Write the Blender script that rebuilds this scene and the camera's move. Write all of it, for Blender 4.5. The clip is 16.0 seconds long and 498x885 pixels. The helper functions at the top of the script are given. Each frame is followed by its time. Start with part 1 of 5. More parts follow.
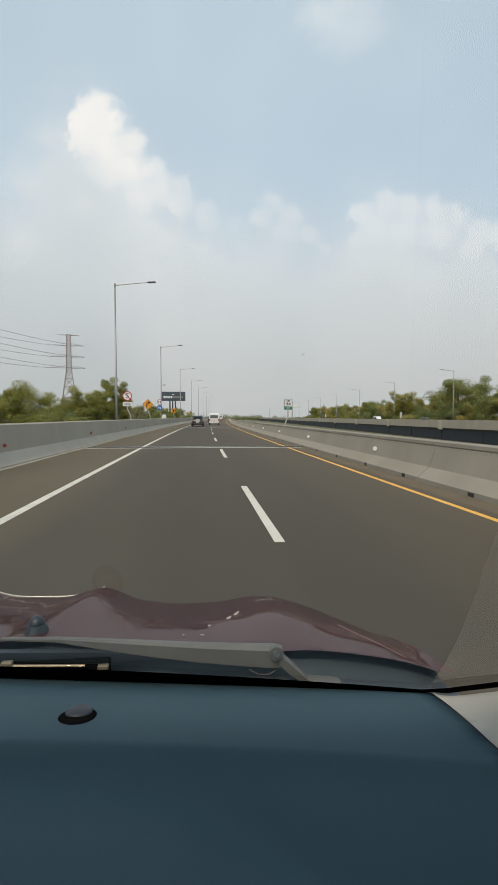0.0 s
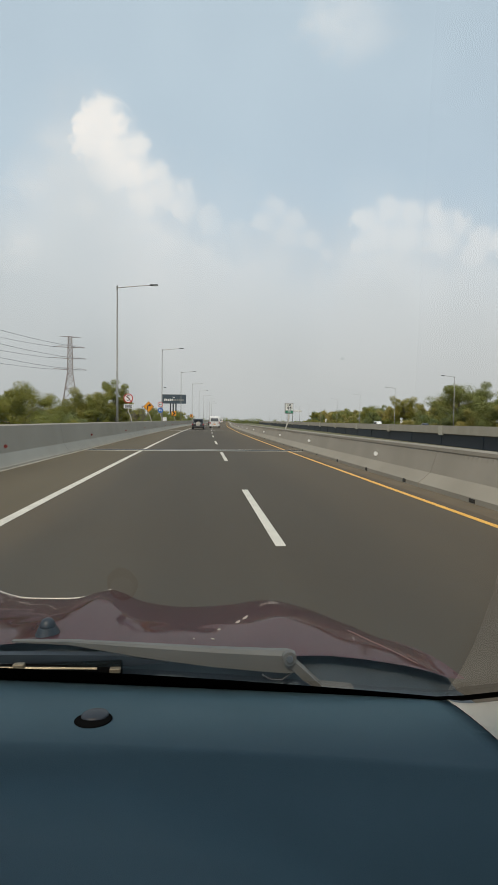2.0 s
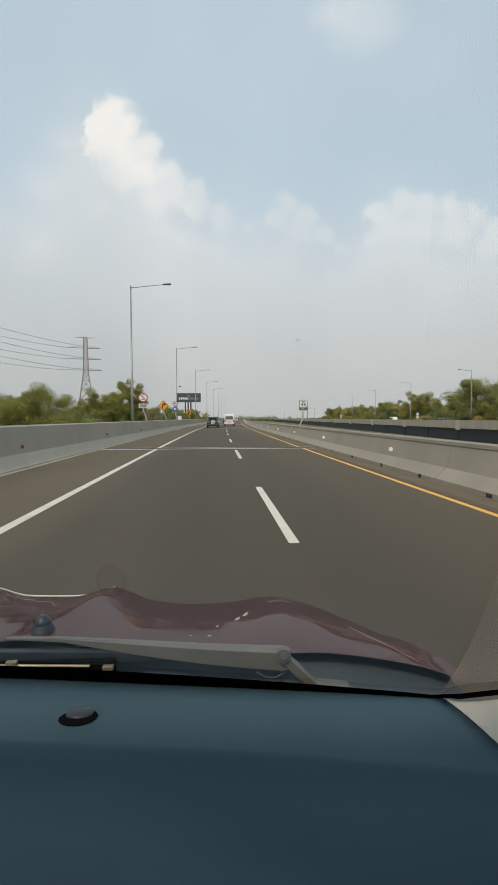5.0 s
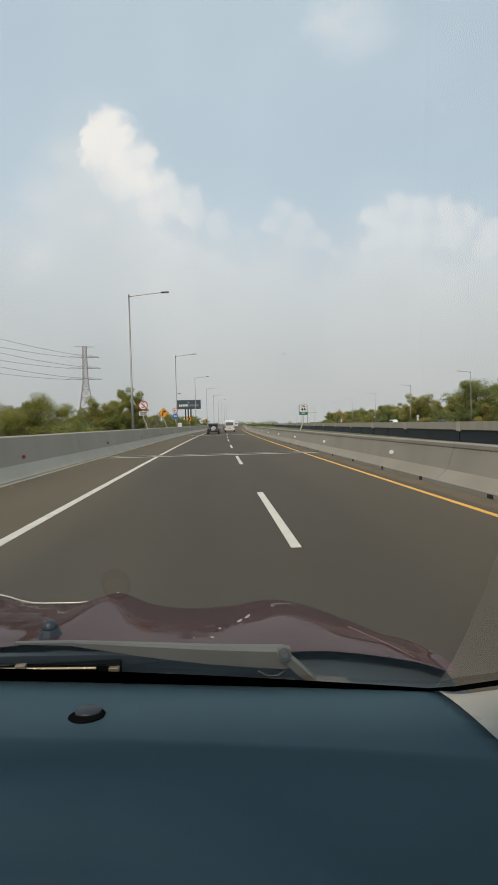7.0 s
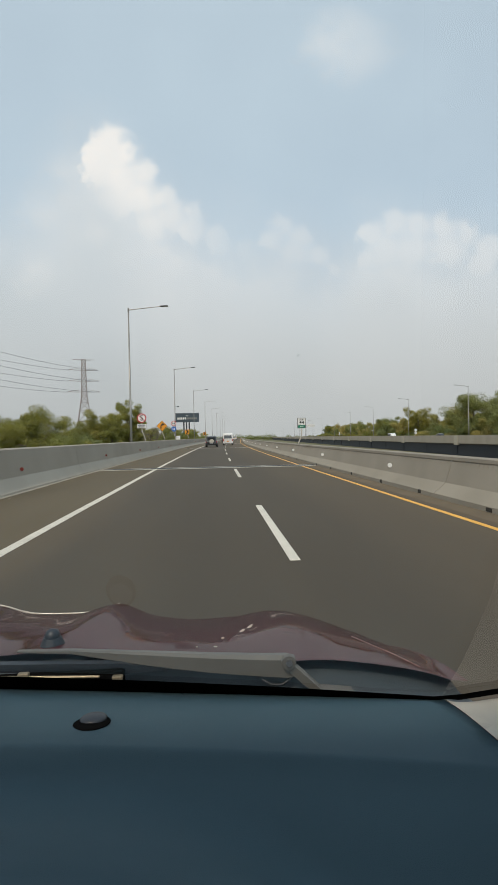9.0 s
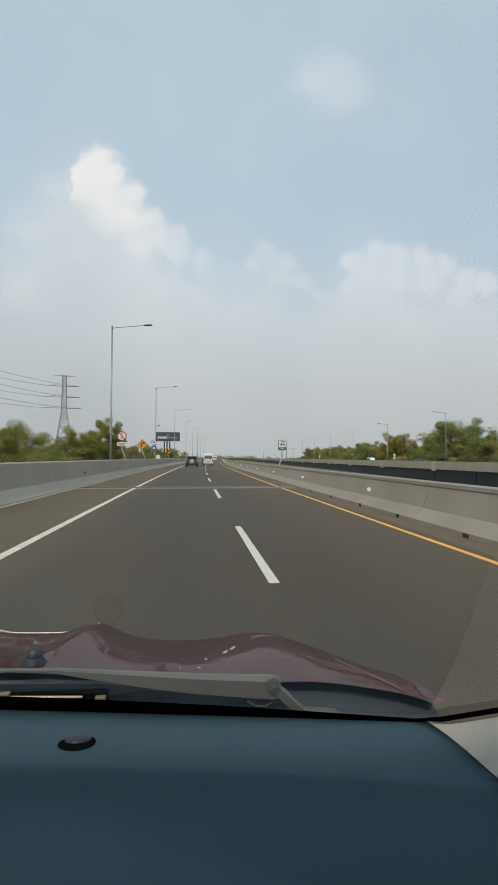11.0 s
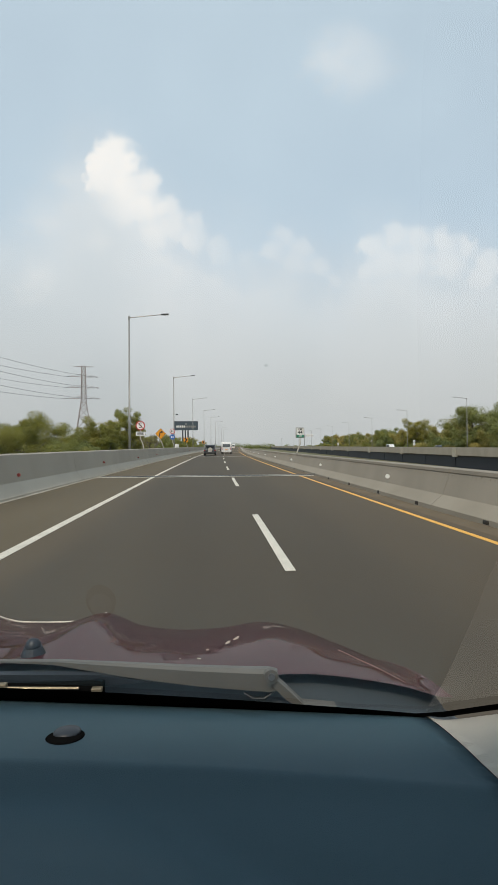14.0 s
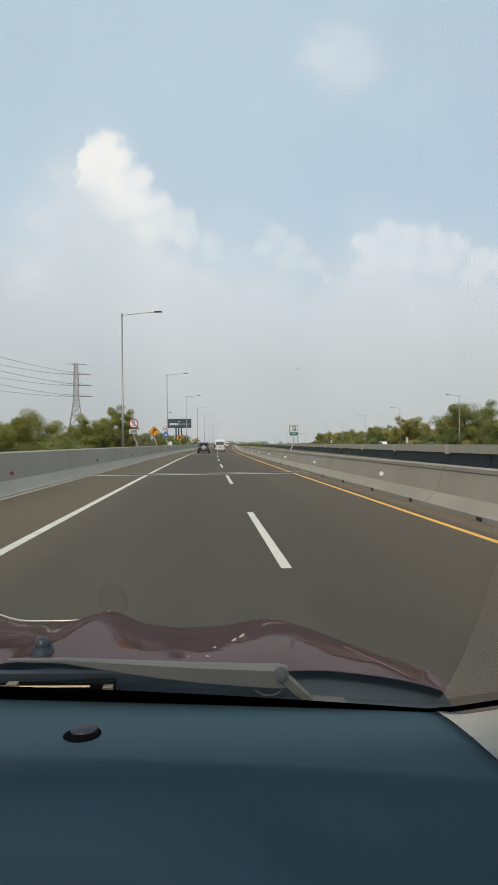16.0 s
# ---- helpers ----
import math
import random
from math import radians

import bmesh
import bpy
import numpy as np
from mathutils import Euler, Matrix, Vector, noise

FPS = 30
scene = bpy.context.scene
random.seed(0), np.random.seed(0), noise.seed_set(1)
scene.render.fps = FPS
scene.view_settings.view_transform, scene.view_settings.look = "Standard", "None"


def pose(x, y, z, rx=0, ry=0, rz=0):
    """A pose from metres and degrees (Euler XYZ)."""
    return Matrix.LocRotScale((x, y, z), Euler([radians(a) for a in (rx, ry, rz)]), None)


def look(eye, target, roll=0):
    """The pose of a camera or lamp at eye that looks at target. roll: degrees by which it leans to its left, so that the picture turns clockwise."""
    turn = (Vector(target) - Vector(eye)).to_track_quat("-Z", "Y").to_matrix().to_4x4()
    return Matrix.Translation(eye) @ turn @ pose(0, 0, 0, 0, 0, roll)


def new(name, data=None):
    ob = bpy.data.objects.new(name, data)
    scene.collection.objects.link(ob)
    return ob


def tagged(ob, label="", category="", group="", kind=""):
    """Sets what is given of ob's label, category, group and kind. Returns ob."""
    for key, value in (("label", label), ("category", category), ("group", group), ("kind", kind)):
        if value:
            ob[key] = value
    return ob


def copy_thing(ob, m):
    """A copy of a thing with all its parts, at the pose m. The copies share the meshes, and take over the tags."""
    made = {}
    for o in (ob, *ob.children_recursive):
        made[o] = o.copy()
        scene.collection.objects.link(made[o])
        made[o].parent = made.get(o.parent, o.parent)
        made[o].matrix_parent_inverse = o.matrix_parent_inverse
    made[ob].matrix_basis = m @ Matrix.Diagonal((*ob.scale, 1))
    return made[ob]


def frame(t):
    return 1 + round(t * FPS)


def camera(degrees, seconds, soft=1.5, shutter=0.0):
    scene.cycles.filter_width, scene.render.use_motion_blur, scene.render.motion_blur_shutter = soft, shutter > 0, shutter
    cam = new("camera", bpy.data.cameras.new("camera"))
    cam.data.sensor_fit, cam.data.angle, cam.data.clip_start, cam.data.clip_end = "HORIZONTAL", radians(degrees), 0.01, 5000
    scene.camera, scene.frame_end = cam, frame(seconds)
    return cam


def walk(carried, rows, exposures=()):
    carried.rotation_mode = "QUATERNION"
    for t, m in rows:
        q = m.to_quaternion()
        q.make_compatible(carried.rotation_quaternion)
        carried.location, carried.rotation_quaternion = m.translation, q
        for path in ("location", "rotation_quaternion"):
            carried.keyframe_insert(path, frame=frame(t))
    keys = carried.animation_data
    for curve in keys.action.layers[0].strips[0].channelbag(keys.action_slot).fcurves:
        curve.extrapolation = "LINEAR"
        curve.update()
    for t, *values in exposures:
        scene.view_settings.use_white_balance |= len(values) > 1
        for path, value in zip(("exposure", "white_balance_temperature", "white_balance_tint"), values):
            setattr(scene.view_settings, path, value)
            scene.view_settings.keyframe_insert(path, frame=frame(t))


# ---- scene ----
LENS = 52.2
cam = camera(LENS, 16.0, soft=1.35)
# seconds, x, y, z, pitch, roll, yaw of the hand-held camera above the driver's side of the dashboard
PATH = [
    (0, 0.000, 0.011, 1.456, -2.88, 0.01, -5.78),
    (0.5, -0.029, 0.001, 1.455, -3.01, -0.22, -5.81),
    (1, -0.018, 0.019, 1.457, -2.48, -0.50, -6.01),
    (1.5, -0.020, 0.013, 1.457, -2.65, -0.59, -5.90),
    (2, -0.025, 0.015, 1.456, -2.48, -0.63, -5.74),
    (2.5, -0.009, -0.004, 1.449, -2.31, -0.04, -5.22),
    (3, 0.018, -0.003, 1.441, -2.40, 0.64, -4.91),
    (5.5, 0.015, 0.030, 1.450, -2.78, 0.15, -3.98),
    (6, -0.005, 0.006, 1.451, -2.78, 0.24, -4.05),
    (6.5, -0.009, 0.029, 1.462, -2.73, 0.72, -4.32),
    (7, 0.020, -0.003, 1.450, -2.12, 1.37, -4.03),
    (7.5, 0.009, -0.002, 1.444, -1.38, 0.95, -4.16),
    (8, -0.001, -0.008, 1.447, -1.30, 1.20, -4.32),
    (8.5, -0.028, -0.023, 1.442, -1.00, 1.36, -4.74),
    (9, 0.008, -0.008, 1.441, -0.64, 1.20, -4.23),
    (11.5, -0.013, -0.026, 1.443, 1.91, -0.40, -6.70),
    (12, -0.008, -0.009, 1.455, 1.59, -0.29, -5.96),
    (12.5, -0.028, -0.002, 1.463, 1.36, -0.69, -5.93),
    (13, 0.009, 0.002, 1.450, 1.16, -0.51, -5.57),
    (13.5, 0.047, -0.022, 1.439, 0.87, -0.09, -4.63),
    (14, 0.031, -0.003, 1.442, 0.37, 0.38, -4.38),
    (14.5, 0.021, -0.010, 1.443, 0.48, 0.88, -4.80),
    (15, 0.015, 0.015, 1.452, -0.13, 0.90, -4.87),
    (15.5, -0.014, 0.000, 1.447, -0.13, 0.31, -5.19),
    (16, 0.003, -0.007, 1.445, 0.09, 0.50, -5.12),
]
# seconds, stops, kelvin: the picture brightens, darkens and cools a little on the way
EXPOSURE = [(0, 0.11, 6600), (0.6, 0.09, 6600), (1.1, 0.05, 6620), (2, 0.04, 6620), (3, 0.06, 6600), (5.5, 0.09, 6640), (6.2, 0.11, 6640), (7, 0.03, 6640), (8, 0.05, 6620), (9, 0.06, 6580),
            (11.5, 0.00, 6420), (12.2, 0.08, 6480), (13, 0.07, 6580), (13.5, 0.13, 6600), (14.5, 0.13, 6530), (15, 0.12, 6530), (16, 0.09, 6480)]
walk(cam, [(t, pose(x, y, z, 90 + p, r, w)) for t, x, y, z, p, r, w in PATH],
     exposures=[(t, e, k, 11) for t, e, k in EXPOSURE])

# ---- light ----
SUN_ELEV, SUN_AZ = 52.0, 205.0   # degrees; azimuth clockwise from straight ahead: high, behind and to the left
sun = new("sun", bpy.data.lights.new("sun", "SUN"))
sun.data.energy, sun.data.angle, sun.data.color = 2.1, radians(6), (1.0, 0.88, 0.72)
_d = Vector((math.sin(radians(SUN_AZ)) * math.cos(radians(SUN_ELEV)), math.cos(radians(SUN_AZ)) * math.cos(radians(SUN_ELEV)), math.sin(radians(SUN_ELEV))))
sun.matrix_world = look(_d * 50, (0, 0, 0))


class Nodes:
    """A small helper to write node trees in few lines."""
    def __init__(self, tree, fresh=True):
        self.t = tree
        if fresh:
            tree.nodes.clear()

    def add(self, kind):
        return self.t.nodes.new(kind)

    def link(self, a, b):
        self.t.links.new(a, b)

    def put(self, socket, value):
        if isinstance(value, (int, float, tuple, list)):
            socket.default_value = value
        else:
            self.link(value, socket)

    def math(self, op, a, b=0.0, c=0.0, clamp=False):
        n = self.add("ShaderNodeMath")
        n.operation, n.use_clamp = op, clamp
        for s, v in zip(n.inputs, (a, b, c)):
            self.put(s, v)
        return n.outputs[0]

    def mix(self, f, a, b, blend="MIX"):
        n = self.add("ShaderNodeMix")
        n.data_type, n.blend_type = "RGBA", blend
        self.put(n.inputs["Factor"], f)
        self.put(n.inputs[6], a)
        self.put(n.inputs[7], b)
        return n.outputs[2]

    def noise(self, vec, scale, detail=4.0, rough=0.55):
        n = self.add("ShaderNodeTexNoise")
        if vec is not None:
            self.link(vec, n.inputs["Vector"])
        n.inputs["Scale"].default_value, n.inputs["Detail"].default_value, n.inputs["Roughness"].default_value = scale, detail, rough
        return n.outputs["Fac"]

    def ramp(self, f, stops, interp="LINEAR"):
        n = self.add("ShaderNodeValToRGB")
        n.color_ramp.interpolation = interp
        e = n.color_ramp.elements
        while len(e) < len(stops):
            e.new(0.5)
        for el, (p, c) in zip(e, stops):
            el.position, el.color = p, (c, c, c, 1) if isinstance(c, (int, float)) else (*c, 1)
        self.link(f, n.inputs[0])
        return n.outputs[0]

    def smooth(self, x, lo, hi):
        n = self.add("ShaderNodeMapRange")
        n.interpolation_type = "SMOOTHSTEP"
        self.put(n.inputs[0], x)
        n.inputs[1].default_value, n.inputs[2].default_value = lo, hi
        return n.outputs[0]


def build_world():
    w = bpy.data.worlds.new("sky")
    scene.world = w
    w.use_nodes = True
    n = Nodes(w.node_tree)
    sky = n.add("ShaderNodeTexSky")
    sky.sky_type, sky.sun_disc = "NISHITA", False
    sky.sun_elevation, sky.sun_rotation = radians(SUN_ELEV), radians(SUN_AZ)
    sky.dust_density, sky.air_density, sky.ozone_density = 4.0, 1.0, 2.0
    co = n.add("ShaderNodeTexCoord").outputs["Generated"]
    sep = n.add("ShaderNodeSeparateXYZ")
    n.link(co, sep.inputs[0])
    x, y, z = sep.outputs
    # the sky's own blue, thinned by high haze
    blue = n.mix(1.0, sky.outputs[0], (SKY_GAIN,) * 3 + (1,), "MULTIPLY")
    thin = n.math("MULTIPLY_ADD", n.noise(co, 3.0, 4.0), 0.25, 0.62)
    blue = n.mix(thin, blue, (0.655, 0.79, 0.885, 1))
    # cloud bank ahead: the height of its upper rim over the bearing, both as tangents of the angle
    yy = n.math("MAXIMUM", y, 0.05)
    u, v = n.math("DIVIDE", x, yy), n.math("DIVIDE", z, yy)
    uv = n.add("ShaderNodeCombineXYZ")
    n.link(u, uv.inputs[0])
    n.link(v, uv.inputs[1])
    fray = n.noise(uv.outputs[0], 24.0, 7.0, 0.65)
    broad = n.noise(uv.outputs[0], 6.0, 4.0, 0.55)
    wisps = n.noise(uv.outputs[0], 70.0, 5.0, 0.6)
    shift = n.add("ShaderNodeCombineXYZ")
    n.link(n.math("ADD", n.math("MULTIPLY", n.math("SUBTRACT", fray, 0.5), 0.075), n.math("MULTIPLY", n.math("SUBTRACT", wisps, 0.5), 0.034)), shift.inputs[0])
    n.link(n.math("ADD", n.math("MULTIPLY", n.math("SUBTRACT", broad, 0.5), 0.05), n.math("MULTIPLY", n.math("SUBTRACT", wisps, 0.5), 0.034)), shift.inputs[1])
    wob = n.add("ShaderNodeVectorMath")
    wob.operation = "ADD"
    n.link(uv.outputs[0], wob.inputs[0])
    n.link(shift.outputs[0], wob.inputs[1])

    def heap(lumps, lo=-0.22, hi=0.66, fringe=0.36, melt=0.25, swell=1.0):
        """Rounded heads of cumulus (bearing, height, radius), melted together."""
        best = None
        for a, b, r in lumps:
            d = n.add("ShaderNodeVectorMath")
            d.operation = "DISTANCE"
            n.link(wob.outputs[0], d.inputs[0])
            d.inputs[1].default_value = (a, b, 0)
            m = n.math("MULTIPLY_ADD", d.outputs["Value"], -1.0 / (r * swell), 1.0)
            best = m if best is None else n.math("SMOOTH_MAX", best, m, melt)
        return n.smooth(n.math("ADD", best, n.math("MULTIPLY", n.math("SUBTRACT", wisps, 0.5), fringe)), lo, hi)
    TOWER = [(-0.185, 0.540, 0.034), (-0.186, 0.576, 0.039), (-0.213, 0.552, 0.029), (-0.157, 0.55, 0.035), (-0.209, 0.512, 0.035), (-0.165, 0.5, 0.047), (-0.119, 0.513, 0.027), (-0.125, 0.465, 0.044), (-0.078, 0.466, 0.027), (-0.179, 0.457, 0.05), (-0.072, 0.433, 0.04), (-0.024, 0.439, 0.023), (-0.03, 0.404, 0.038), (0.021, 0.398, 0.023), (-0.111, 0.404, 0.048), (0.024, 0.372, 0.034), (0.074, 0.364, 0.026)]
    SOFT = [(-0.253, 0.516, 0.077), (-0.295, 0.43, 0.097), (-0.207, 0.405, 0.098), (-0.319, 0.329, 0.097), (-0.096, 0.362, 0.084)]
    SADDLE = [(0.147, 0.414, 0.028), (0.187, 0.398, 0.026), (0.124, 0.384, 0.027), (0.22, 0.359, 0.029), (0.169, 0.362, 0.036), (0.25, 0.326, 0.024)]
    EAST = [(0.329, 0.399, 0.031), (0.376, 0.422, 0.036), (0.425, 0.417, 0.032), (0.476, 0.417, 0.035), (0.523, 0.406, 0.032), (0.571, 0.378, 0.033), (0.615, 0.367, 0.035), (0.354, 0.365, 0.043), (0.412, 0.366, 0.048), (0.483, 0.366, 0.048), (0.552, 0.341, 0.044), (0.314, 0.348, 0.027)]
    pos = n.math("MULTIPLY_ADD", u, 0.6, 0.5, clamp=True)   # u -0.83 .. 0.83
    RIM = [(-0.8, .34), (-.45, .36), (-.36, .42), (-.30, .47), (-.25, .52), (-.20, .53), (-.14, .47), (-.09, .43), (-.03, .39),
           (.03, .355), (.12, .36), (.165, .36), (.21, .34), (.25, .325), (.32, .365), (.37, .375), (.44, .37), (.52, .36), (.6, .34), (.8, .32)]
    rim = n.ramp(pos, [(0.5 + 0.6 * a, b) for a, b in RIM], "EASE")
    plain = n.math("ADD", n.math("SUBTRACT", rim, v), n.math("MULTIPLY", n.math("SUBTRACT", broad, 0.5), 0.22))
    tone = n.math("MULTIPLY_ADD", fray, 0.7, 0.62)
    lit = n.ramp(pos, [(0.5 + 0.6 * a, b) for a, b in ((-.28, .85), (-.20, .97), (-.13, .85), (-.06, .58), (0.0, .34), (0.06, .2))], "EASE")
    body = n.math("MAXIMUM", n.math("MULTIPLY", heap(TOWER, -0.04, 0.68, 0.36, 0.35, 1.2), lit), n.math("MAXIMUM", n.math("MULTIPLY", heap(SADDLE, 0.12, 0.78, 0.36, 0.5, 1.42), 0.31), n.math("MULTIPLY", heap(EAST, 0.16, 0.74, 0.36, 0.5, 1.42), 0.45)))
    thick = n.math("SUBTRACT", 1.0, n.smooth(n.math("ADD", n.math("SUBTRACT", rim, v), n.math("MULTIPLY", n.math("SUBTRACT", fray, 0.5), 0.10)), -0.02, 0.16))
    body = n.math("MULTIPLY", n.math("MULTIPLY", body, tone), thick, clamp=True)
    bright = n.ramp(pos, [(0.5 + 0.6 * a, b) for a, b in ((-.8, .30), (-.36, .32), (-.24, .62), (-.08, .80), (0.0, .62), (.2, .42), (.35, .62), (.6, .5))], "EASE")
    skirt = n.ramp(n.math("MULTIPLY_ADD", plain, 1.6, 0.25, clamp=True), [(0.0, 0.0), (0.18, 0.12), (0.33, 0.52), (0.50, 0.34), (0.95, 0.0)])
    skirt = n.math("MULTIPLY", skirt, bright)
    skirt = n.math("MULTIPLY", skirt, n.math("MULTIPLY_ADD", fray, 0.8, 0.6))
    body = n.math("MAXIMUM", body, skirt)
    body = n.math("MAXIMUM", body, n.math("MULTIPLY", heap(SOFT, -0.30, 1.9), n.math("MULTIPLY_ADD", fray, 0.5, 0.30)))
    veil = n.math("MULTIPLY", n.smooth(plain, -0.12, 0.20), 0.60)
    front = n.smooth(y, 0.05, 0.35)
    # one thin puff higher up
    du = n.math("DIVIDE", n.math("ADD", n.math("SUBTRACT", u, 0.285), n.math("MULTIPLY", n.math("SUBTRACT", fray, 0.5), 0.16)), 0.115)
    dv = n.math("DIVIDE", n.math("ADD", n.math("SUBTRACT", v, 0.775), n.math("MULTIPLY", n.math("SUBTRACT", broad, 0.5), 0.12)), 0.085)
    r2 = n.math("ADD", n.math("MULTIPLY", du, du), n.math("MULTIPLY", dv, dv))
    wisp = n.math("MULTIPLY", n.smooth(n.math("SUBTRACT", 1.0, r2), -0.1, 1.3), n.math("MULTIPLY", fray, 0.58))
    # scattered cloud elsewhere
    gen = n.math("MULTIPLY", n.smooth(n.noise(co, 2.6, 6.0, 0.6), 0.52, 0.72), n.math("SUBTRACT", 1.0, front))
    low = n.smooth(z, 0.40, 0.0)   # haze near the horizon
    col = n.mix(n.math("MULTIPLY", veil, front), blue, (0.620, 0.666, 0.690, 1))
    col = n.mix(n.math("MULTIPLY", low, 0.85), col, (0.508, 0.523, 0.524, 1))
    col = n.mix(n.math("MULTIPLY", n.math("MAXIMUM", body, wisp), front), col, (0.985, 0.955, 0.925, 1))
    col = n.mix(n.math("MULTIPLY", gen, 0.6), col, (0.80, 0.82, 0.84, 1))
    bg = n.add("ShaderNodeBackground")
    n.link(col, bg.inputs[0])
    bg.inputs[1].default_value = 1.0
    out = n.add("ShaderNodeOutputWorld")
    n.link(bg.outputs[0], out.inputs[0])


SKY_GAIN = 0.12
build_world()


# ---- materials ----
def mat(name, a, b=None, rough=0.6, metal=0.0, coarse=1.5, fine=40.0, bump=0.15, vary=0.0, coat=0.0, spec=0.5, spread=0.25, streak=None):
    """Two tones mixed by a coarse and a fine noise, with fine relief. vary: how much whole objects differ. streak: stretch of the coarse noise."""
    m = bpy.data.materials.new(name)
    m.use_nodes = True
    n = Nodes(m.node_tree)
    b = b or tuple(c * 0.8 for c in a)
    geo = n.add("ShaderNodeTexCoord").outputs["Object"]
    vec = geo
    if streak:
        mp = n.add("ShaderNodeMapping")
        mp.inputs["Scale"].default_value = streak
        n.link(geo, mp.inputs[0])
        vec = mp.outputs[0]
    big = n.smooth(n.noise(vec, coarse, 5.0, 0.6), 0.5 - spread, 0.5 + spread)
    small = n.noise(geo, fine, 3.0, 0.6)
    f = n.math("ADD", n.math("MULTIPLY", big, 0.75), n.math("MULTIPLY", small, 0.35), clamp=True)
    col = n.mix(f, (*a, 1), (*b, 1))
    if vary:
        rnd = n.add("ShaderNodeObjectInfo").outputs["Random"]
        col = n.mix(1.0, col, n.ramp(rnd, [(0, 1 - vary), (1, 1 + vary)]), "MULTIPLY")
    p = n.add("ShaderNodeBsdfPrincipled")
    n.link(col, p.inputs["Base Color"])
    n.put(p.inputs["Roughness"], n.math("MULTIPLY_ADD", small, 0.25 * rough, rough * 0.88, clamp=True))
    p.inputs["Metallic"].default_value = metal
    p.inputs["Specular IOR Level"].default_value = spec
    p.inputs["Coat Weight"].default_value = coat
    p.inputs["Coat Roughness"].default_value = 0.04
    if bump:
        bp = n.add("ShaderNodeBump")
        bp.inputs["Strength"].default_value, bp.inputs["Distance"].default_value = bump, 0.01
        n.link(small, bp.inputs["Height"])
        n.link(bp.outputs[0], p.inputs["Normal"])
    o = n.add("ShaderNodeOutputMaterial")
    n.link(p.outputs[0], o.inputs[0])
    return m


def leaf_mat(name, a, b, c):
    """Foliage: tone per leaf and per tree, some light let through."""
    m = bpy.data.materials.new(name)
    m.use_nodes = True
    n = Nodes(m.node_tree)
    isl = n.add("ShaderNodeNewGeometry").outputs["Random Per Island"]
    pos = n.add("ShaderNodeTexCoord").outputs["Object"]
    big = n.smooth(n.noise(pos, 0.5, 3.0, 0.5), 0.3, 0.7)
    col = n.mix(isl, (*a, 1), (*b, 1))
    col = n.mix(n.math("MULTIPLY", big, 0.6), col, (*c, 1))
    rnd = n.add("ShaderNodeObjectInfo").outputs["Random"]
    col = n.mix(1.0, col, n.ramp(rnd, [(0, (0.8, 0.85, 0.8)), (1, (1.25, 1.12, 1.0))]), "MULTIPLY")
    d, tr, mx = n.add("ShaderNodeBsdfPrincipled"), n.add("ShaderNodeBsdfTranslucent"), n.add("ShaderNodeMixShader")
    n.link(col, d.inputs["Base Color"])
    d.inputs["Roughness"].default_value = 0.55
    n.link(col, tr.inputs[0])
    mx.inputs[0].default_value = 0.45
    n.link(d.outputs[0], mx.inputs[1])
    n.link(tr.outputs[0], mx.inputs[2])
    o = n.add("ShaderNodeOutputMaterial")
    n.link(mx.outputs[0], o.inputs[0])
    return m


def glass_mat(name, tint, ior):
    """A thin pane: clear, with a mirror image that grows at a grazing angle."""
    m = bpy.data.materials.new(name)
    m.use_nodes = True
    n = Nodes(m.node_tree)
    t, g, mx, fr = n.add("ShaderNodeBsdfTransparent"), n.add("ShaderNodeBsdfGlossy"), n.add("ShaderNodeMixShader"), n.add("ShaderNodeFresnel")
    t.inputs[0].default_value = (*tint, 1)
    g.inputs["Roughness"].default_value = 0.0
    fr.inputs[0].default_value = ior
    n.link(fr.outputs[0], mx.inputs[0])
    n.link(t.outputs[0], mx.inputs[1])
    n.link(g.outputs[0], mx.inputs[2])
    o = n.add("ShaderNodeOutputMaterial")
    n.link(mx.outputs[0], o.inputs[0])
    return m


M_ASPHALT = mat("asphalt", (0.060, 0.049, 0.035), (0.088, 0.072, 0.051), 0.85, coarse=0.35, fine=60, bump=0.35, streak=(1.0, 0.12, 1.0), spec=0.3)
M_SHOULDER = mat("shoulder_asphalt", (0.100, 0.079, 0.049), (0.126, 0.101, 0.064), 0.88, coarse=0.4, fine=50, bump=0.35, streak=(1.0, 0.15, 1.0), spec=0.3)
M_WHITE = mat("road_paint_white", (0.72, 0.68, 0.59), (0.54, 0.505, 0.43), 0.6, coarse=2.0, fine=70, bump=0.2)
M_YELLOW = mat("road_paint_yellow", (0.85, 0.47, 0.08), (0.74, 0.39, 0.06), 0.6, coarse=2.0, fine=70, bump=0.2)
M_CONC = mat("barrier_concrete", (0.385, 0.345, 0.282), (0.305, 0.270, 0.216), 0.85, coarse=0.5, fine=14, bump=0.25, vary=0.05, streak=(1, 1, 0.35))
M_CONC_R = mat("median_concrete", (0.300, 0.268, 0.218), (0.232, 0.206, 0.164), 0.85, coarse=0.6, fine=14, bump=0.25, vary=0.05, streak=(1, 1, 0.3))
M_TOE = mat("light_concrete", (0.47, 0.425, 0.350), (0.385, 0.345, 0.278), 0.85, coarse=0.8, fine=16, bump=0.25, vary=0.05)
# the median barrier's foot, darker than the shoulder barrier's
M_TOE_R = mat("median_foot_concrete", (0.315, 0.283, 0.228), (0.245, 0.218, 0.172), 0.85, coarse=0.8, fine=16, bump=0.25, vary=0.05)
M_DIRT = mat("kerb_dirt", (0.105, 0.076, 0.045), (0.155, 0.120, 0.078), 0.95, coarse=1.2, fine=25, bump=0.4)
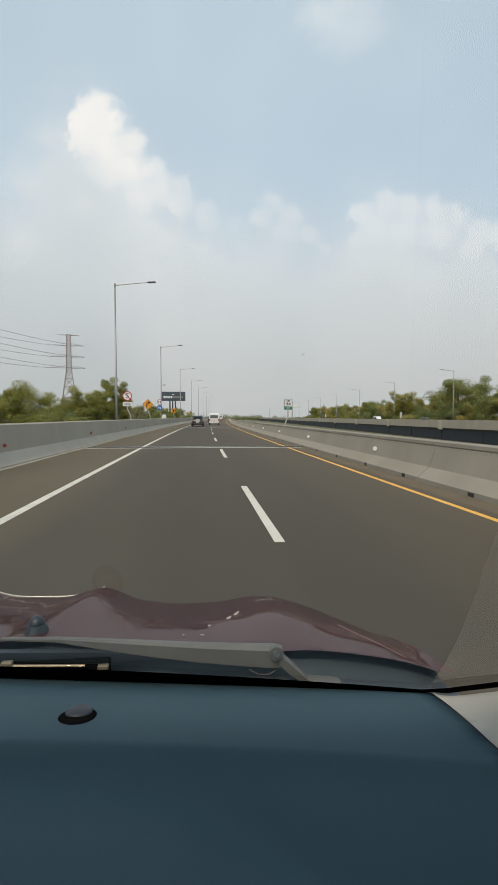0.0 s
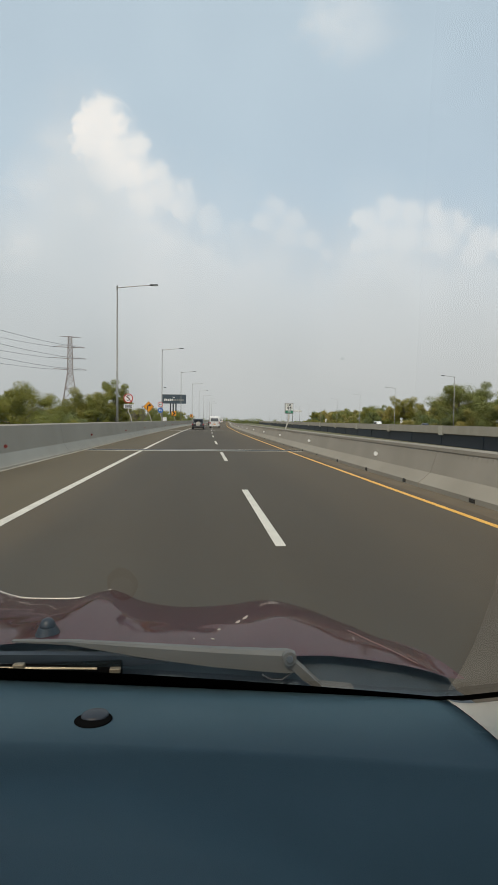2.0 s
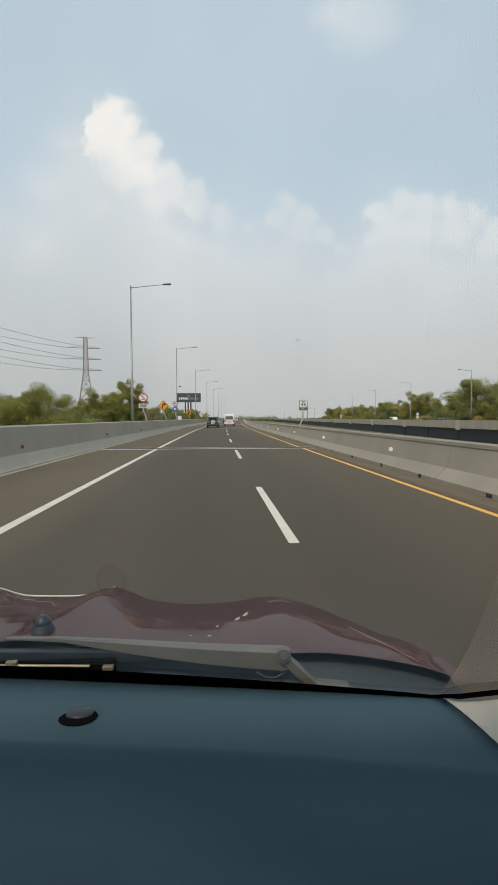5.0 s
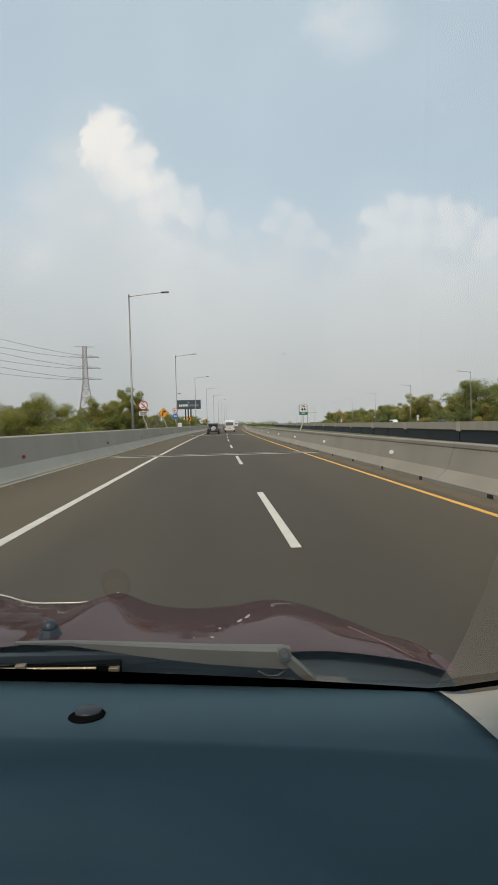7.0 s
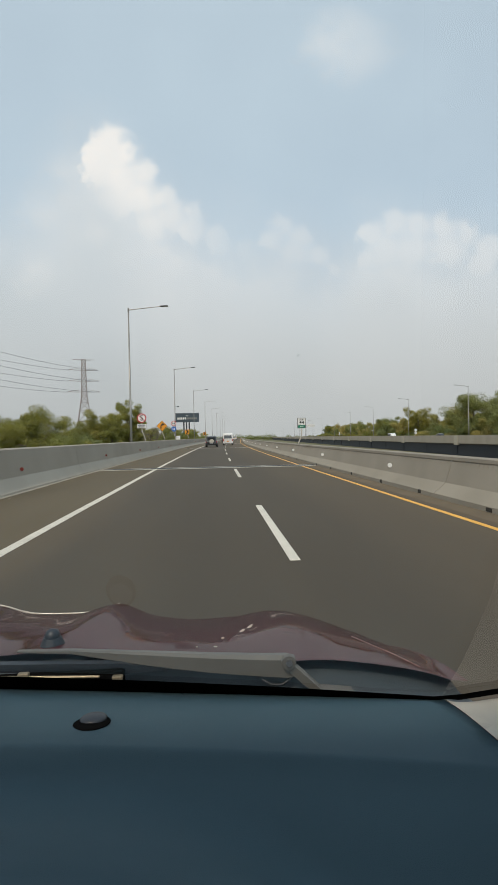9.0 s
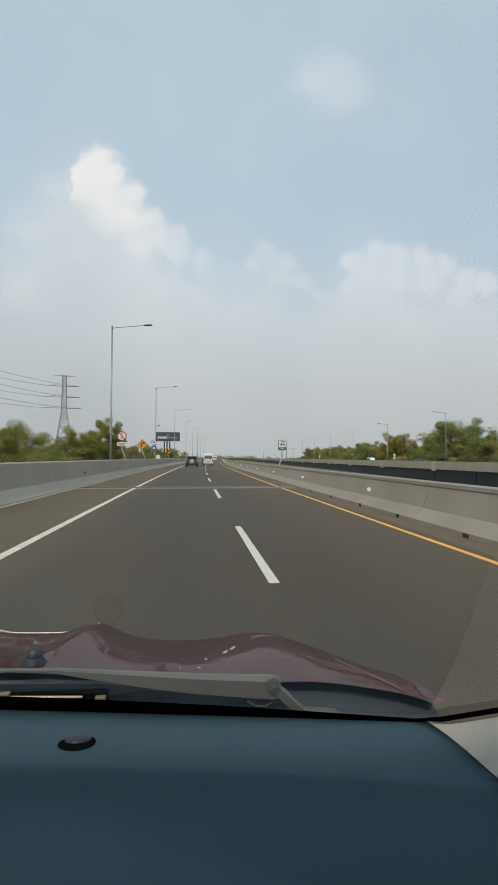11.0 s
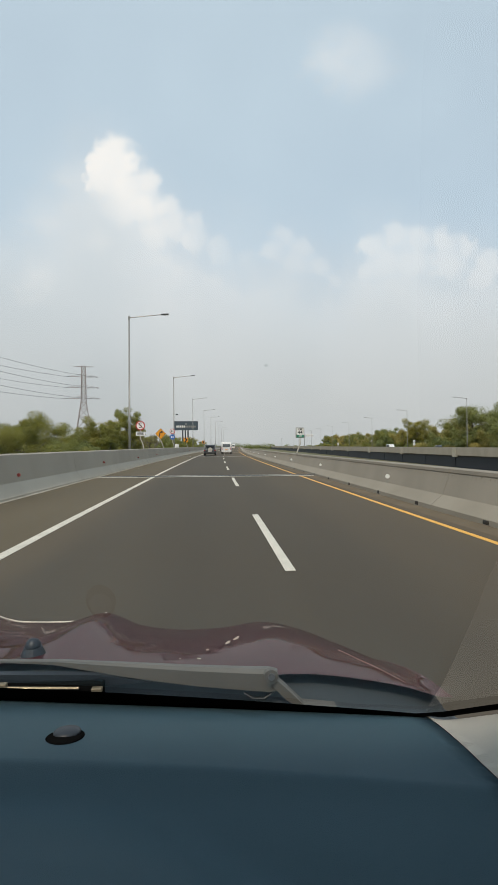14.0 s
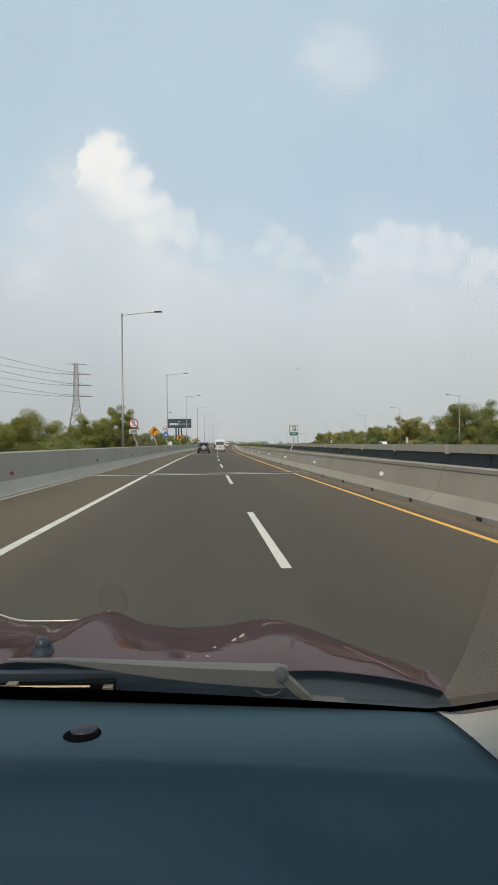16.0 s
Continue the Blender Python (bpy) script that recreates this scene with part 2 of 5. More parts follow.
M_DECK = mat("deck_concrete", (0.33, 0.325, 0.31), (0.26, 0.255, 0.24), 0.85, coarse=0.3, fine=8, bump=0.2)
M_NAVY = mat("girder_paint", (0.010, 0.014, 0.022), (0.016, 0.021, 0.031), 0.6, coarse=0.3, fine=8, bump=0.05)
M_STEEL = mat("galvanised_steel", (0.33, 0.325, 0.305), (0.25, 0.245, 0.228), 0.5, 0.6, coarse=1.0, fine=12, bump=0.05)
M_DARKSTEEL = mat("dark_steel", (0.05, 0.055, 0.06), (0.08, 0.085, 0.09), 0.5, 0.4, coarse=1.0, fine=12, bump=0.05)
M_JOINT = mat("joint_rubber_steel", (0.105, 0.135, 0.155), (0.15, 0.182, 0.200), 0.5, 0.3, coarse=3.0, fine=30, bump=0.3)
M_BLACK = mat("black_rubber", (0.004, 0.004, 0.004), (0.007, 0.007, 0.007), 0.8, coarse=5, fine=80, bump=0.0, spec=0.0)
M_HOLE = mat("drain_dark", (0.022, 0.018, 0.013), (0.04, 0.032, 0.022), 0.9, bump=0)
M_REFW = mat("white_reflector", (0.85, 0.85, 0.83), (0.75, 0.75, 0.73), 0.3, bump=0)
M_REFR = mat("red_reflector", (0.42, 0.07, 0.05), (0.34, 0.06, 0.045), 0.3, bump=0)
M_POLE = mat("pale_pole_paint", (0.50, 0.47, 0.41), (0.42, 0.39, 0.34), 0.6, coarse=2.0, fine=30, bump=0.05)
# rear glass with the sky's reflection put in as a greyer base colour
M_VANGLASS = mat("sky_greyed_glass", (0.10, 0.11, 0.12), (0.13, 0.14, 0.15), 0.06, bump=0, spec=0.8)
M_SIGNW = mat("sign_white", (0.78, 0.78, 0.76), (0.70, 0.70, 0.68), 0.45, bump=0.02)
M_SIGNR = mat("sign_red", (0.55, 0.03, 0.03), (0.48, 0.03, 0.03), 0.45, bump=0.02)
M_SIGNK = mat("sign_black", (0.015, 0.015, 0.015), (0.025, 0.025, 0.025), 0.5, bump=0.02)
M_SIGNY = mat("sign_amber", (0.80, 0.33, 0.01), (0.72, 0.28, 0.01), 0.45, bump=0.02)
M_SIGNG = mat("sign_green", (0.02, 0.22, 0.13), (0.02, 0.18, 0.11), 0.45, bump=0.02)
M_SIGNB = mat("sign_blue", (0.04, 0.16, 0.50), (0.04, 0.13, 0.42), 0.45, bump=0.02)
M_BOARD = mat("billboard_slate", (0.045, 0.065, 0.085), (0.06, 0.082, 0.105), 0.5, coarse=0.4, bump=0.02)
M_GROUND = mat("field", (0.09, 0.10, 0.045), (0.16, 0.14, 0.07), 0.95, coarse=0.02, fine=0.8, bump=0.3)
M_BARK = mat("bark", (0.12, 0.095, 0.07), (0.19, 0.16, 0.125), 0.9, coarse=3, fine=20, bump=0.5)
# leaf tones lifted above real foliage to stand in for haze
M_LEAF = leaf_mat("leaf_green", (0.185, 0.215, 0.040), (0.335, 0.325, 0.068), (0.255, 0.240, 0.050))
M_LEAF_DARK = leaf_mat("leaf_dark", (0.155, 0.200, 0.066), (0.260, 0.290, 0.094), (0.205, 0.228, 0.070))
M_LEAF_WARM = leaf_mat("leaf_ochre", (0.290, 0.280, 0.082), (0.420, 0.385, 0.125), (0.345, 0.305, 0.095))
M_DASH = mat("dash_plastic", (0.086, 0.162, 0.208), (0.079, 0.151, 0.195), 0.52, coarse=6, fine=900, bump=0.25, spec=0.4)
M_SENSOR = mat("sensor_grey", (0.022, 0.028, 0.038), (0.017, 0.022, 0.030), 0.45, coarse=8, fine=300, bump=0.05)
M_BEIGE = mat("beige_trim", (0.70, 0.675, 0.605), (0.65, 0.625, 0.56), 0.75, coarse=5, fine=160, bump=0.03)
M_PAINT = mat("maroon_paint", (0.128, 0.016, 0.020), (0.104, 0.012, 0.016), 0.5, coarse=4, fine=300, bump=0.0, coat=0.95, spec=0.3)
# lighter maroon that puts a highlight into the colour along the wing's fold
M_CREASE = mat("painted_highlight", (0.30, 0.19, 0.16), (0.24, 0.14, 0.12), 0.4, bump=0)
# cowl colour raised and blued to stand in for the windscreen's reflection
M_COWL = mat("cowl_plastic", (0.100, 0.124, 0.142), (0.124, 0.148, 0.164), 0.5, coarse=6, fine=200, bump=0.1)
M_WIPER = mat("wiper_grey", (0.150, 0.142, 0.126), (0.120, 0.114, 0.101), 0.45, 0.2, coarse=8, fine=200, bump=0.08)
M_BRASS = mat("blade_metal", (0.34, 0.28, 0.19), (0.27, 0.22, 0.15), 0.45, 0.7, coarse=10, fine=200, bump=0.05)
M_CARK = mat("car_paint_black", (0.012, 0.012, 0.014), (0.018, 0.018, 0.02), 0.3, coat=1.0, bump=0)
M_CARW = mat("car_paint_white", (0.75, 0.75, 0.74), (0.70, 0.70, 0.69), 0.35, coat=0.6, bump=0)
M_CARGLASS = mat("car_glass", (0.012, 0.015, 0.018), (0.02, 0.024, 0.028), 0.08, bump=0)
M_TYRE = mat("tyre", (0.015, 0.015, 0.015), (0.025, 0.025, 0.024), 0.85, bump=0.1)
M_RIM = mat("rim", (0.35, 0.35, 0.36), (0.28, 0.28, 0.29), 0.35, 0.8, bump=0)
M_TAIL = mat("tail_lamp", (0.45, 0.02, 0.02), (0.35, 0.02, 0.02), 0.15, bump=0)
M_GLASS = glass_mat("windscreen_glass", (0.925, 0.945, 0.935), 1.64)
M_SPOT = glass_mat("dirt_film", (0.88, 0.89, 0.89), 1.02)
# pale metal of the spare-wheel cover and the bonnet's drawn highlight
M_PALE = mat("pale_metal", (0.62, 0.58, 0.50), (0.55, 0.51, 0.44), 0.35, 0.5, bump=0)
M_WALL = mat("far_building", (0.5, 0.5, 0.5), (0.42, 0.42, 0.43), 0.8, coarse=0.2, bump=0.05)


def dust_margins(m, left, right):
    """Brown dust that gathers on the carriageway's outer metre, and faint wheel tracks."""
    n = Nodes(m.node_tree, False)
    p = next(k for k in m.node_tree.nodes if k.type == "BSDF_PRINCIPLED")
    old = p.inputs["Base Color"].links[0].from_socket
    co = n.add("ShaderNodeTexCoord").outputs["Object"]
    sep = n.add("ShaderNodeSeparateXYZ")
    n.link(co, sep.inputs[0])
    mp = n.add("ShaderNodeMapping")
    mp.inputs["Scale"].default_value = (1.0, 0.08, 1.0)
    n.link(co, mp.inputs[0])
    rag = n.math("MULTIPLY", n.math("SUBTRACT", n.noise(mp.outputs[0], 1.2, 5.0), 0.5), 1.6)
    x = n.math("ADD", sep.outputs[0], rag)
    edge = n.math("MAXIMUM", n.smooth(x, right - 3.4, right + 0.4), n.smooth(x, left + 1.2, left - 0.3))
    track = n.math("MULTIPLY", n.math("COSINE", n.math("MULTIPLY", n.math("ADD", sep.outputs[0], n.math("MULTIPLY", rag, 0.2)), 3.6)), 0.5)
    col = n.mix(n.math("MULTIPLY", edge, 0.62), old, (0.124, 0.094, 0.060, 1))
    col = n.mix(n.math("MULTIPLY_ADD", track, 0.10, 0.05, clamp=True), col, (0.048, 0.043, 0.036, 1))
    n.link(col, p.inputs["Base Color"])


dust_margins(M_ASPHALT, -2.75, 4.45)


# ---- geometry helpers ----
def part(name, bm, material, parent=None, label="", smooth=False):
    me = bpy.data.meshes.new(name)
    bmesh.ops.recalc_face_normals(bm, faces=bm.faces)
    bm.to_mesh(me)
    bm.free()
    for m in material if isinstance(material, (list, tuple)) else (material,):
        me.materials.append(m)
    if smooth:
        me.polygons.foreach_set("use_smooth", [True] * len(me.polygons))
    ob = new(name, me)
    if parent is not None:
        ob.parent = parent
    if label:
        ob["label"] = label
    return ob


def thing(name, m, label, category, group="", kind=""):
    ob = new(name)
    ob.matrix_basis = m
    return tagged(ob, label, category, group, kind)


def box(bm, x0, x1, y0, y1, z0, z1, bevel=0.0):
    r = bmesh.ops.create_cube(bm, size=1.0)
    for v in r["verts"]:
        v.co = Vector(((x0 + x1) / 2 + v.co.x * (x1 - x0), (y0 + y1) / 2 + v.co.y * (y1 - y0), (z0 + z1) / 2 + v.co.z * (z1 - z0)))
    if bevel:
        edges = list({e for v in r["verts"] for e in v.link_edges})
        bmesh.ops.bevel(bm, geom=edges, offset=bevel, segments=2, affect="EDGES", profile=0.5)
    return bm


def boxed(*a, **k):
    return box(bmesh.new(), *a, **k)


def tube(bm, pts, radii, sides=8):
    """A tube along points; radii one number or one for each point."""
    pts = [Vector(p) for p in pts]
    if isinstance(radii, (int, float)):
        radii = [radii] * len(pts)
    rings = []
    for i, p in enumerate(pts):
        d = (pts[min(i + 1, len(pts) - 1)] - pts[max(i - 1, 0)]).normalized()
        side = d.orthogonal() if abs(d.z) > 0.9 else d.cross(Vector((0, 0, 1)))
        side.normalize()
        up = side.cross(d)
        rings.append([bm.verts.new(p + radii[i] * (math.cos(a) * side + math.sin(a) * up)) for a in (2 * math.pi * k / sides for k in range(sides))])
    for a, b in zip(rings, rings[1:]):
        for k in range(sides):
            bm.faces.new((a[k], a[(k + 1) % sides], b[(k + 1) % sides], b[k]))
    bm.faces.new(rings[0][::-1])
    bm.faces.new(rings[-1])
    return bm


def disc(bm, c, r, axis="Y", depth=0.02, seg=24):
    rot = {"Y": Matrix.Rotation(radians(90), 4, "X"), "X": Matrix.Rotation(radians(90), 4, "Y"), "Z": Matrix.Identity(4)}[axis]
    bmesh.ops.create_cone(bm, cap_ends=True, segments=seg, radius1=r, radius2=r, depth=depth, matrix=Matrix.Translation(c) @ rot)
    return bm


def outline(bm, pts, y0, y1):
    """A flat outline in x and z, with thickness from y0 to y1."""
    a, b = [bm.verts.new((x, y0, z)) for x, z in pts], [bm.verts.new((x, y1, z)) for x, z in pts]
    bm.faces.new(a)
    bm.faces.new(b[::-1])
    for i in range(len(pts)):
        j = (i + 1) % len(pts)
        bm.faces.new((a[i], b[i], b[j], a[j]))
    return bm


def grid(bm, rows, closed=False):
    vs = [[bm.verts.new(p) for p in row] for row in rows]
    for a, b in zip(vs, vs[1:]):
        for k in range(len(a) - (0 if closed else 1)):
            j = (k + 1) % len(a)
            bm.faces.new((a[k], a[j], b[j], b[k]))
    return vs


def lettering(name, text, size, material, parent, place, label=""):
    """Flat letters that face the traffic (towards -y)."""
    cu = bpy.data.curves.new(name, "FONT")
    cu.body, cu.size, cu.align_x, cu.align_y, cu.extrude, cu.offset = text, size, "CENTER", "CENTER", 0.002, 0.003 * size
    tmp = new(name, cu)
    me = bpy.data.meshes.new_from_object(tmp)
    bpy.data.objects.remove(tmp)
    me.materials.append(material)
    ob = new(name, me)
    ob.parent = parent
    ob.matrix_basis = pose(*place, 90, 0, 0)
    if label:
        ob["label"] = label
    return ob


# ---- the line of the road: straight, then a long gentle bend to the right ----
BEND_R, BEND_END = 2600.0, 150.0


def bend(s):
    if s <= 0:
        return 0.0
    if s < BEND_END:
        return s * s / (2 * BEND_R)
    return BEND_END ** 2 / (2 * BEND_R) + (s - BEND_END) * BEND_END / BEND_R


def heading(s):
    return -math.atan(max(0.0, min(s, BEND_END)) / BEND_R)


def road_at(s, lat, z=0.0):
    a = heading(s)
    return Vector((bend(s) + lat * math.cos(a), s + lat * math.sin(a), z))


def road_pose(s, lat, z=0.0, turn=0.0):
    p = road_at(s, lat, z)
    return pose(p.x, p.y, p.z, 0, 0, math.degrees(heading(s)) + turn)


def steps(s0, s1, near=10.0):
    out, s = [], s0
    while s < s1 - 0.01:
        out.append(s)
        s += near if s < 200 else near * 5
    return out + [s1]


def sweep(bm, profile, s0, s1, closed=True, caps=True):
    """A profile of (lat, z) points carried along the road from s0 to s1."""
    rows = [[road_at(s, a, b) for a, b in profile] for s in steps(s0, s1)]
    vs = grid(bm, rows, closed)
    if closed and caps:
        bm.faces.new(vs[0])
        bm.faces.new(vs[-1][::-1])
    return bm


FAR = 1400.0
# ---- ground and decks ----
g = bmesh.new()
bmesh.ops.create_grid(g, x_segments=60, y_segments=60, size=4800)
tagged(part("ground", g, M_GROUND), "flat green and brown fields below the raised road", "ground", kind="structure").location = (0, 0, -4.2)

road = tagged(part("road", sweep(bmesh.new(), [(-2.75, 0), (4.45, 0), (4.45, -0.25), (-2.75, -0.25)], -120, FAR), M_ASPHALT), "dark brown-grey asphalt carriageway with two lanes", "road", kind="structure")
tagged(part("road_shoulder", sweep(bmesh.new(), [(-5.60, 0), (-2.752, 0), (-2.752, -0.25), (-5.60, -0.25)], -120, FAR), M_SHOULDER), "brownish dusty asphalt hard shoulder", "shoulder", kind="structure")
tagged(part("road_edge", sweep(bmesh.new(), [(4.452, 0), (5.0, 0.002), (5.0, -0.25), (4.452, -0.25)], -120, FAR), M_DIRT), "narrow dusty strip between road edge and barrier", "road edge", kind="structure")
tagged(part("deck", sweep(bmesh.new(), [(-6.2, -0.252), (5.75, -0.252), (5.75, -0.7), (4.0, -1.3), (-4.4, -1.3), (-6.2, -0.7)], -120, FAR), M_DECK), "concrete deck slab of the raised motorway", "bridge deck", kind="structure")
for s in range(-90, 700, 45):
    p = bmesh.new()
    box(p, -4.0, 3.6, -0.9, 0.9, -2.1, -1.3, 0.1)
    for x in (-2.6, 2.2):
        disc(p, (x, 0, -3.2), 0.6, "Z", 2.4, 16)
    ob = tagged(part("pier", p, M_DECK), "concrete pier under the raised road", "bridge pier", "piers under the deck", "structure")
    ob.matrix_basis = road_pose(s, 0)

# ---- road markings ----
tagged(part("edge_line", sweep(bmesh.new(), [(-2.83, 0.004), (-2.67, 0.004), (-2.67, 0.001), (-2.83, 0.001)], -60, 900), M_WHITE), "solid white painted edge line", "road marking", kind="structure")
tagged(part("median_line", sweep(bmesh.new(), [(4.11, 0.004), (4.225, 0.004), (4.225, 0.001), (4.11, 0.001)], -60, 900), M_YELLOW), "solid yellow-orange painted median line", "road marking", kind="structure")
DASH_LAT, DASH_S, DASH_LEN, DASH_STEP = 0.94, 5.8, 4.8, 12.4
for k in range(-3, 30):
    s = DASH_S + k * DASH_STEP
    part("lane_dash", sweep(bmesh.new(), [(DASH_LAT - 0.062, 0.005), (DASH_LAT + 0.062, 0.005), (DASH_LAT + 0.062, 0.001), (DASH_LAT - 0.062, 0.001)], s, s + DASH_LEN), M_WHITE, road, "white lane dash")

# expansion joints: steel strip with pale edges
for k in range(-2, 9):
    s = 24.5 + 45 * k
    if abs(s) < 4:
        continue
    e = thing("expansion_joint", road_pose(s, 0), "steel and rubber expansion joint with pale edges across the road", "expansion joint", "expansion joints", "structure")
    part("joint_plate", boxed(-5.25, 4.85, -0.42, 0.42, -0.05, 0.008), M_JOINT, e)
    for y in (-0.47, 0.47):
        part("joint_edge", boxed(-5.25, 4.85, y - 0.06, y + 0.06, -0.05, 0.012), M_WHITE, e, "pale worn edge strip")
    for y in (-0.22, 0, 0.22):
        part("joint_rib", boxed(-5.25, 4.85, y - 0.03, y + 0.03, 0.0, 0.022), M_DARKSTEEL, e)

# ---- barriers, panel by panel ----
LEFT_UP = [(-5.72, 0.42), (-5.85, 1.21), (-5.90, 1.25), (-6.10, 1.25), (-6.14, 1.20), (-6.14, -0.25), (-5.72, -0.25)]
LEFT_LOW = [(-5.47, -0.2), (-5.47, 0.06), (-5.50, 0.085), (-5.717, 0.418), (-5.717, -0.2)]
RIGHT_UP = [(5.17, 0.33), (5.33, 0.80), (5.315, 0.825), (5.32, 0.895), (5.35, 0.91), (5.62, 0.91), (5.66, 0.88), (5.66, -0.25), (5.17, -0.25)]
RIGHT_LOW = [(4.90, -0.2), (4.90, 0.10), (4.93, 0.125), (5.167, 0.328), (5.167, -0.2)]
bl = thing("wall_left", pose(0, 0, 0), "grey concrete safety barrier beside the hard shoulder", "barrier", kind="structure")
br = thing("wall_right", pose(0, 0, 0), "grey-brown concrete median barrier", "barrier", kind="structure")
PANEL = 15.0
for k in range(-6, 26):
    s0, s1 = 7.0 + k * PANEL, 7.0 + (k + 1) * PANEL - 0.02
    part("barrier_panel", sweep(bmesh.new(), LEFT_UP, s0, s1), M_CONC, bl)
    part("barrier_foot", sweep(bmesh.new(), LEFT_LOW, s0, s1), M_TOE, bl, "paler sloped concrete foot")
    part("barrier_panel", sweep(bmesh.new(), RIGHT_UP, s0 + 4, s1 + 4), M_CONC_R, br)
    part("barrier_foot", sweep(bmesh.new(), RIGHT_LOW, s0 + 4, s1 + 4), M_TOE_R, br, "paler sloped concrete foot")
s_end = 7.0 + 26 * PANEL
part("far_barrier", sweep(bmesh.new(), LEFT_UP, s_end, FAR), M_CONC, bl)
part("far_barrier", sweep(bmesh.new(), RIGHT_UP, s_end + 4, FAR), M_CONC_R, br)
# dusty ledge and grit along the feet
tagged(part("gutter_grit", sweep(bmesh.new(), [(-5.47, 0.004), (-5.36, 0.004), (-5.36, 0.001), (-5.47, 0.001)], -60, 500), M_TOE), "pale grit line along the barrier foot", "grit", kind="structure")
hrng = random.Random(14)
for k in range(60):
    s = 2.4 + 3.1 * k + hrng.uniform(-0.25, 0.25)
    w, h = hrng.uniform(0.06, 0.12), hrng.uniform(0.075, 0.112)
    part("drain_slot", boxed(4.889, 5.0, -w, w, 0.012, h, 0.012), M_HOLE, br, "dark drain opening").matrix_basis = road_pose(s, 0)
ribs = bmesh.new()
for k in range(300):   # shallow upright flutes below the cap
    s0 = 3 + 0.17 * k
    if (s0 % 15.0) < 3.0:
        continue
    a = road_at(s0, 0)
    vs = [ribs.verts.new((a.x + x, a.y + y, z)) for x, z in ((5.300, 0.715), (5.318, 0.79), (5.345, 0.79), (5.335, 0.715)) for y in (-0.03, 0.03)]
    for f in ((0, 1, 3, 2), (2, 3, 5, 4), (0, 2, 4, 6), (1, 7, 5, 3), (0, 6, 7, 1)):
        ribs.faces.new([vs[q] for q in f])
tagged(part("cap_flutes", ribs, M_CONC_R, br), kind="stuff")

ref = thing("reflector", pose(0, 0, 0), "round white reflector on the concrete median barrier", "reflector", "white reflectors")
part("reflector_disc", disc(bmesh.new(), (0, -0.02, 0), 0.065, "Y", 0.02), M_REFW, ref)
part("bracket", boxed(-0.02, 0.10, -0.008, 0.004, -0.03, 0.03), M_STEEL, ref)
ref.matrix_basis = road_pose(14.6, 5.17, 0.52)
for k in [-1] + list(range(1, 22)):
    copy_thing(ref, road_pose(14.6 + 9.4 * k, 5.17, 0.52))
rr = thing("reflector", pose(0, 0, 0), "round red reflector on the concrete shoulder barrier", "reflector", "red reflectors")
part("reflector_disc", disc(bmesh.new(), (0, -0.02, 0), 0.055, "Y", 0.02), M_REFR, rr)
part("bracket", boxed(-0.10, 0.02, -0.008, 0.004, -0.025, 0.025), M_STEEL, rr)
rr.matrix_basis = road_pose(15.6, -5.70, 0.62)
for k in range(1, 14):
    copy_thing(rr, road_pose(15.6 + 11.7 * k, -5.70, 0.62))


grit = bmesh.new()
grng = random.Random(9)
for k in range(300):
    a = road_at(grng.uniform(4, 60), -5.46 + abs(grng.gauss(0, 0.22)))
    r = grng.uniform(0.005, 0.018)
    bmesh.ops.create_icosphere(grit, subdivisions=1, radius=r, matrix=Matrix.Translation((a.x, a.y, r * 0.4)) @ Matrix.Diagonal((1.3, 1.0, 0.6, 1)))
tagged(part("gravel", grit, M_TOE), "pale grit and small stones along the barriers", "gravel", kind="stuff")


# ---- lamp posts ----
def lamp_post(m, side, label, group, H=14.7, arm=3.9):
    o = thing("street_lamp", m, label, "street lamp", group)
    part("base_plate", boxed(-0.22, 0.22, -0.22, 0.22, 0, 0.04, 0.01), M_STEEL, o)
    part("pole", tube(bmesh.new(), [(0, 0, 0.04), (0, 0, 4.5), (0, 0, 4.52), (0, 0, H)], [0.125, 0.11, 0.098, 0.062], 12), M_STEEL, o, smooth=True)
    part("collar", disc(bmesh.new(), (0, 0, H - 0.25), 0.085, "Z", 0.34, 12), M_STEEL, o)
    part("arm", tube(bmesh.new(), [(0, 0, H - 0.22), (side * arm * 0.5, 0, H), (side * arm * 0.84, 0, H + 0.13)], [0.05, 0.042, 0.035], 8), M_STEEL, o)
    h = bmesh.new()
    box(h, 0, 0.78, -0.13, 0.13, -0.06, 0.07, 0.03)
    head = part("lamp_head", h, M_DARKSTEEL, o, "flat dark LED lamp head")
    head.matrix_basis = pose(side * (arm * 0.84 - 0.06), 0, H + 0.13, 0, -3 if side > 0 else 183, 0)
    part("lens", boxed(0.3, 0.72, -0.1, 0.1, -0.075, -0.055), M_SIGNW, head)
    return o


first = lamp_post(road_pose(52, -8.6, 0.0), 1, "tall grey steel street lamp with one arm, behind the shoulder barrier", "lamps along the shoulder")
for k in (-2, -1, 1, 2, 3, 4, 5, 6, 7, 8):
    copy_thing(first, road_pose(52 + 45 * k, -8.6, 0.0))
tagged(part("lamp_ledge", sweep(bmesh.new(), [(-9.6, 0.0), (-6.145, 0.0), (-6.145, -0.5), (-9.6, -0.5)], -120, 600), M_DECK), "concrete ledge outside the barrier that carries the lamps", "ledge", kind="structure")
far_lamp = lamp_post(road_pose(124, 60.5, -0.52), -1, "grey steel street lamp on the opposite carriageway", "lamps of the opposite carriageway", 13.5, 3.2)
for k in (-2, -1, 1, 2, 3, 4, 5, 6, 7, 8, 9):
    copy_thing(far_lamp, road_pose(124 + 45 * k, 60.5, -0.52))

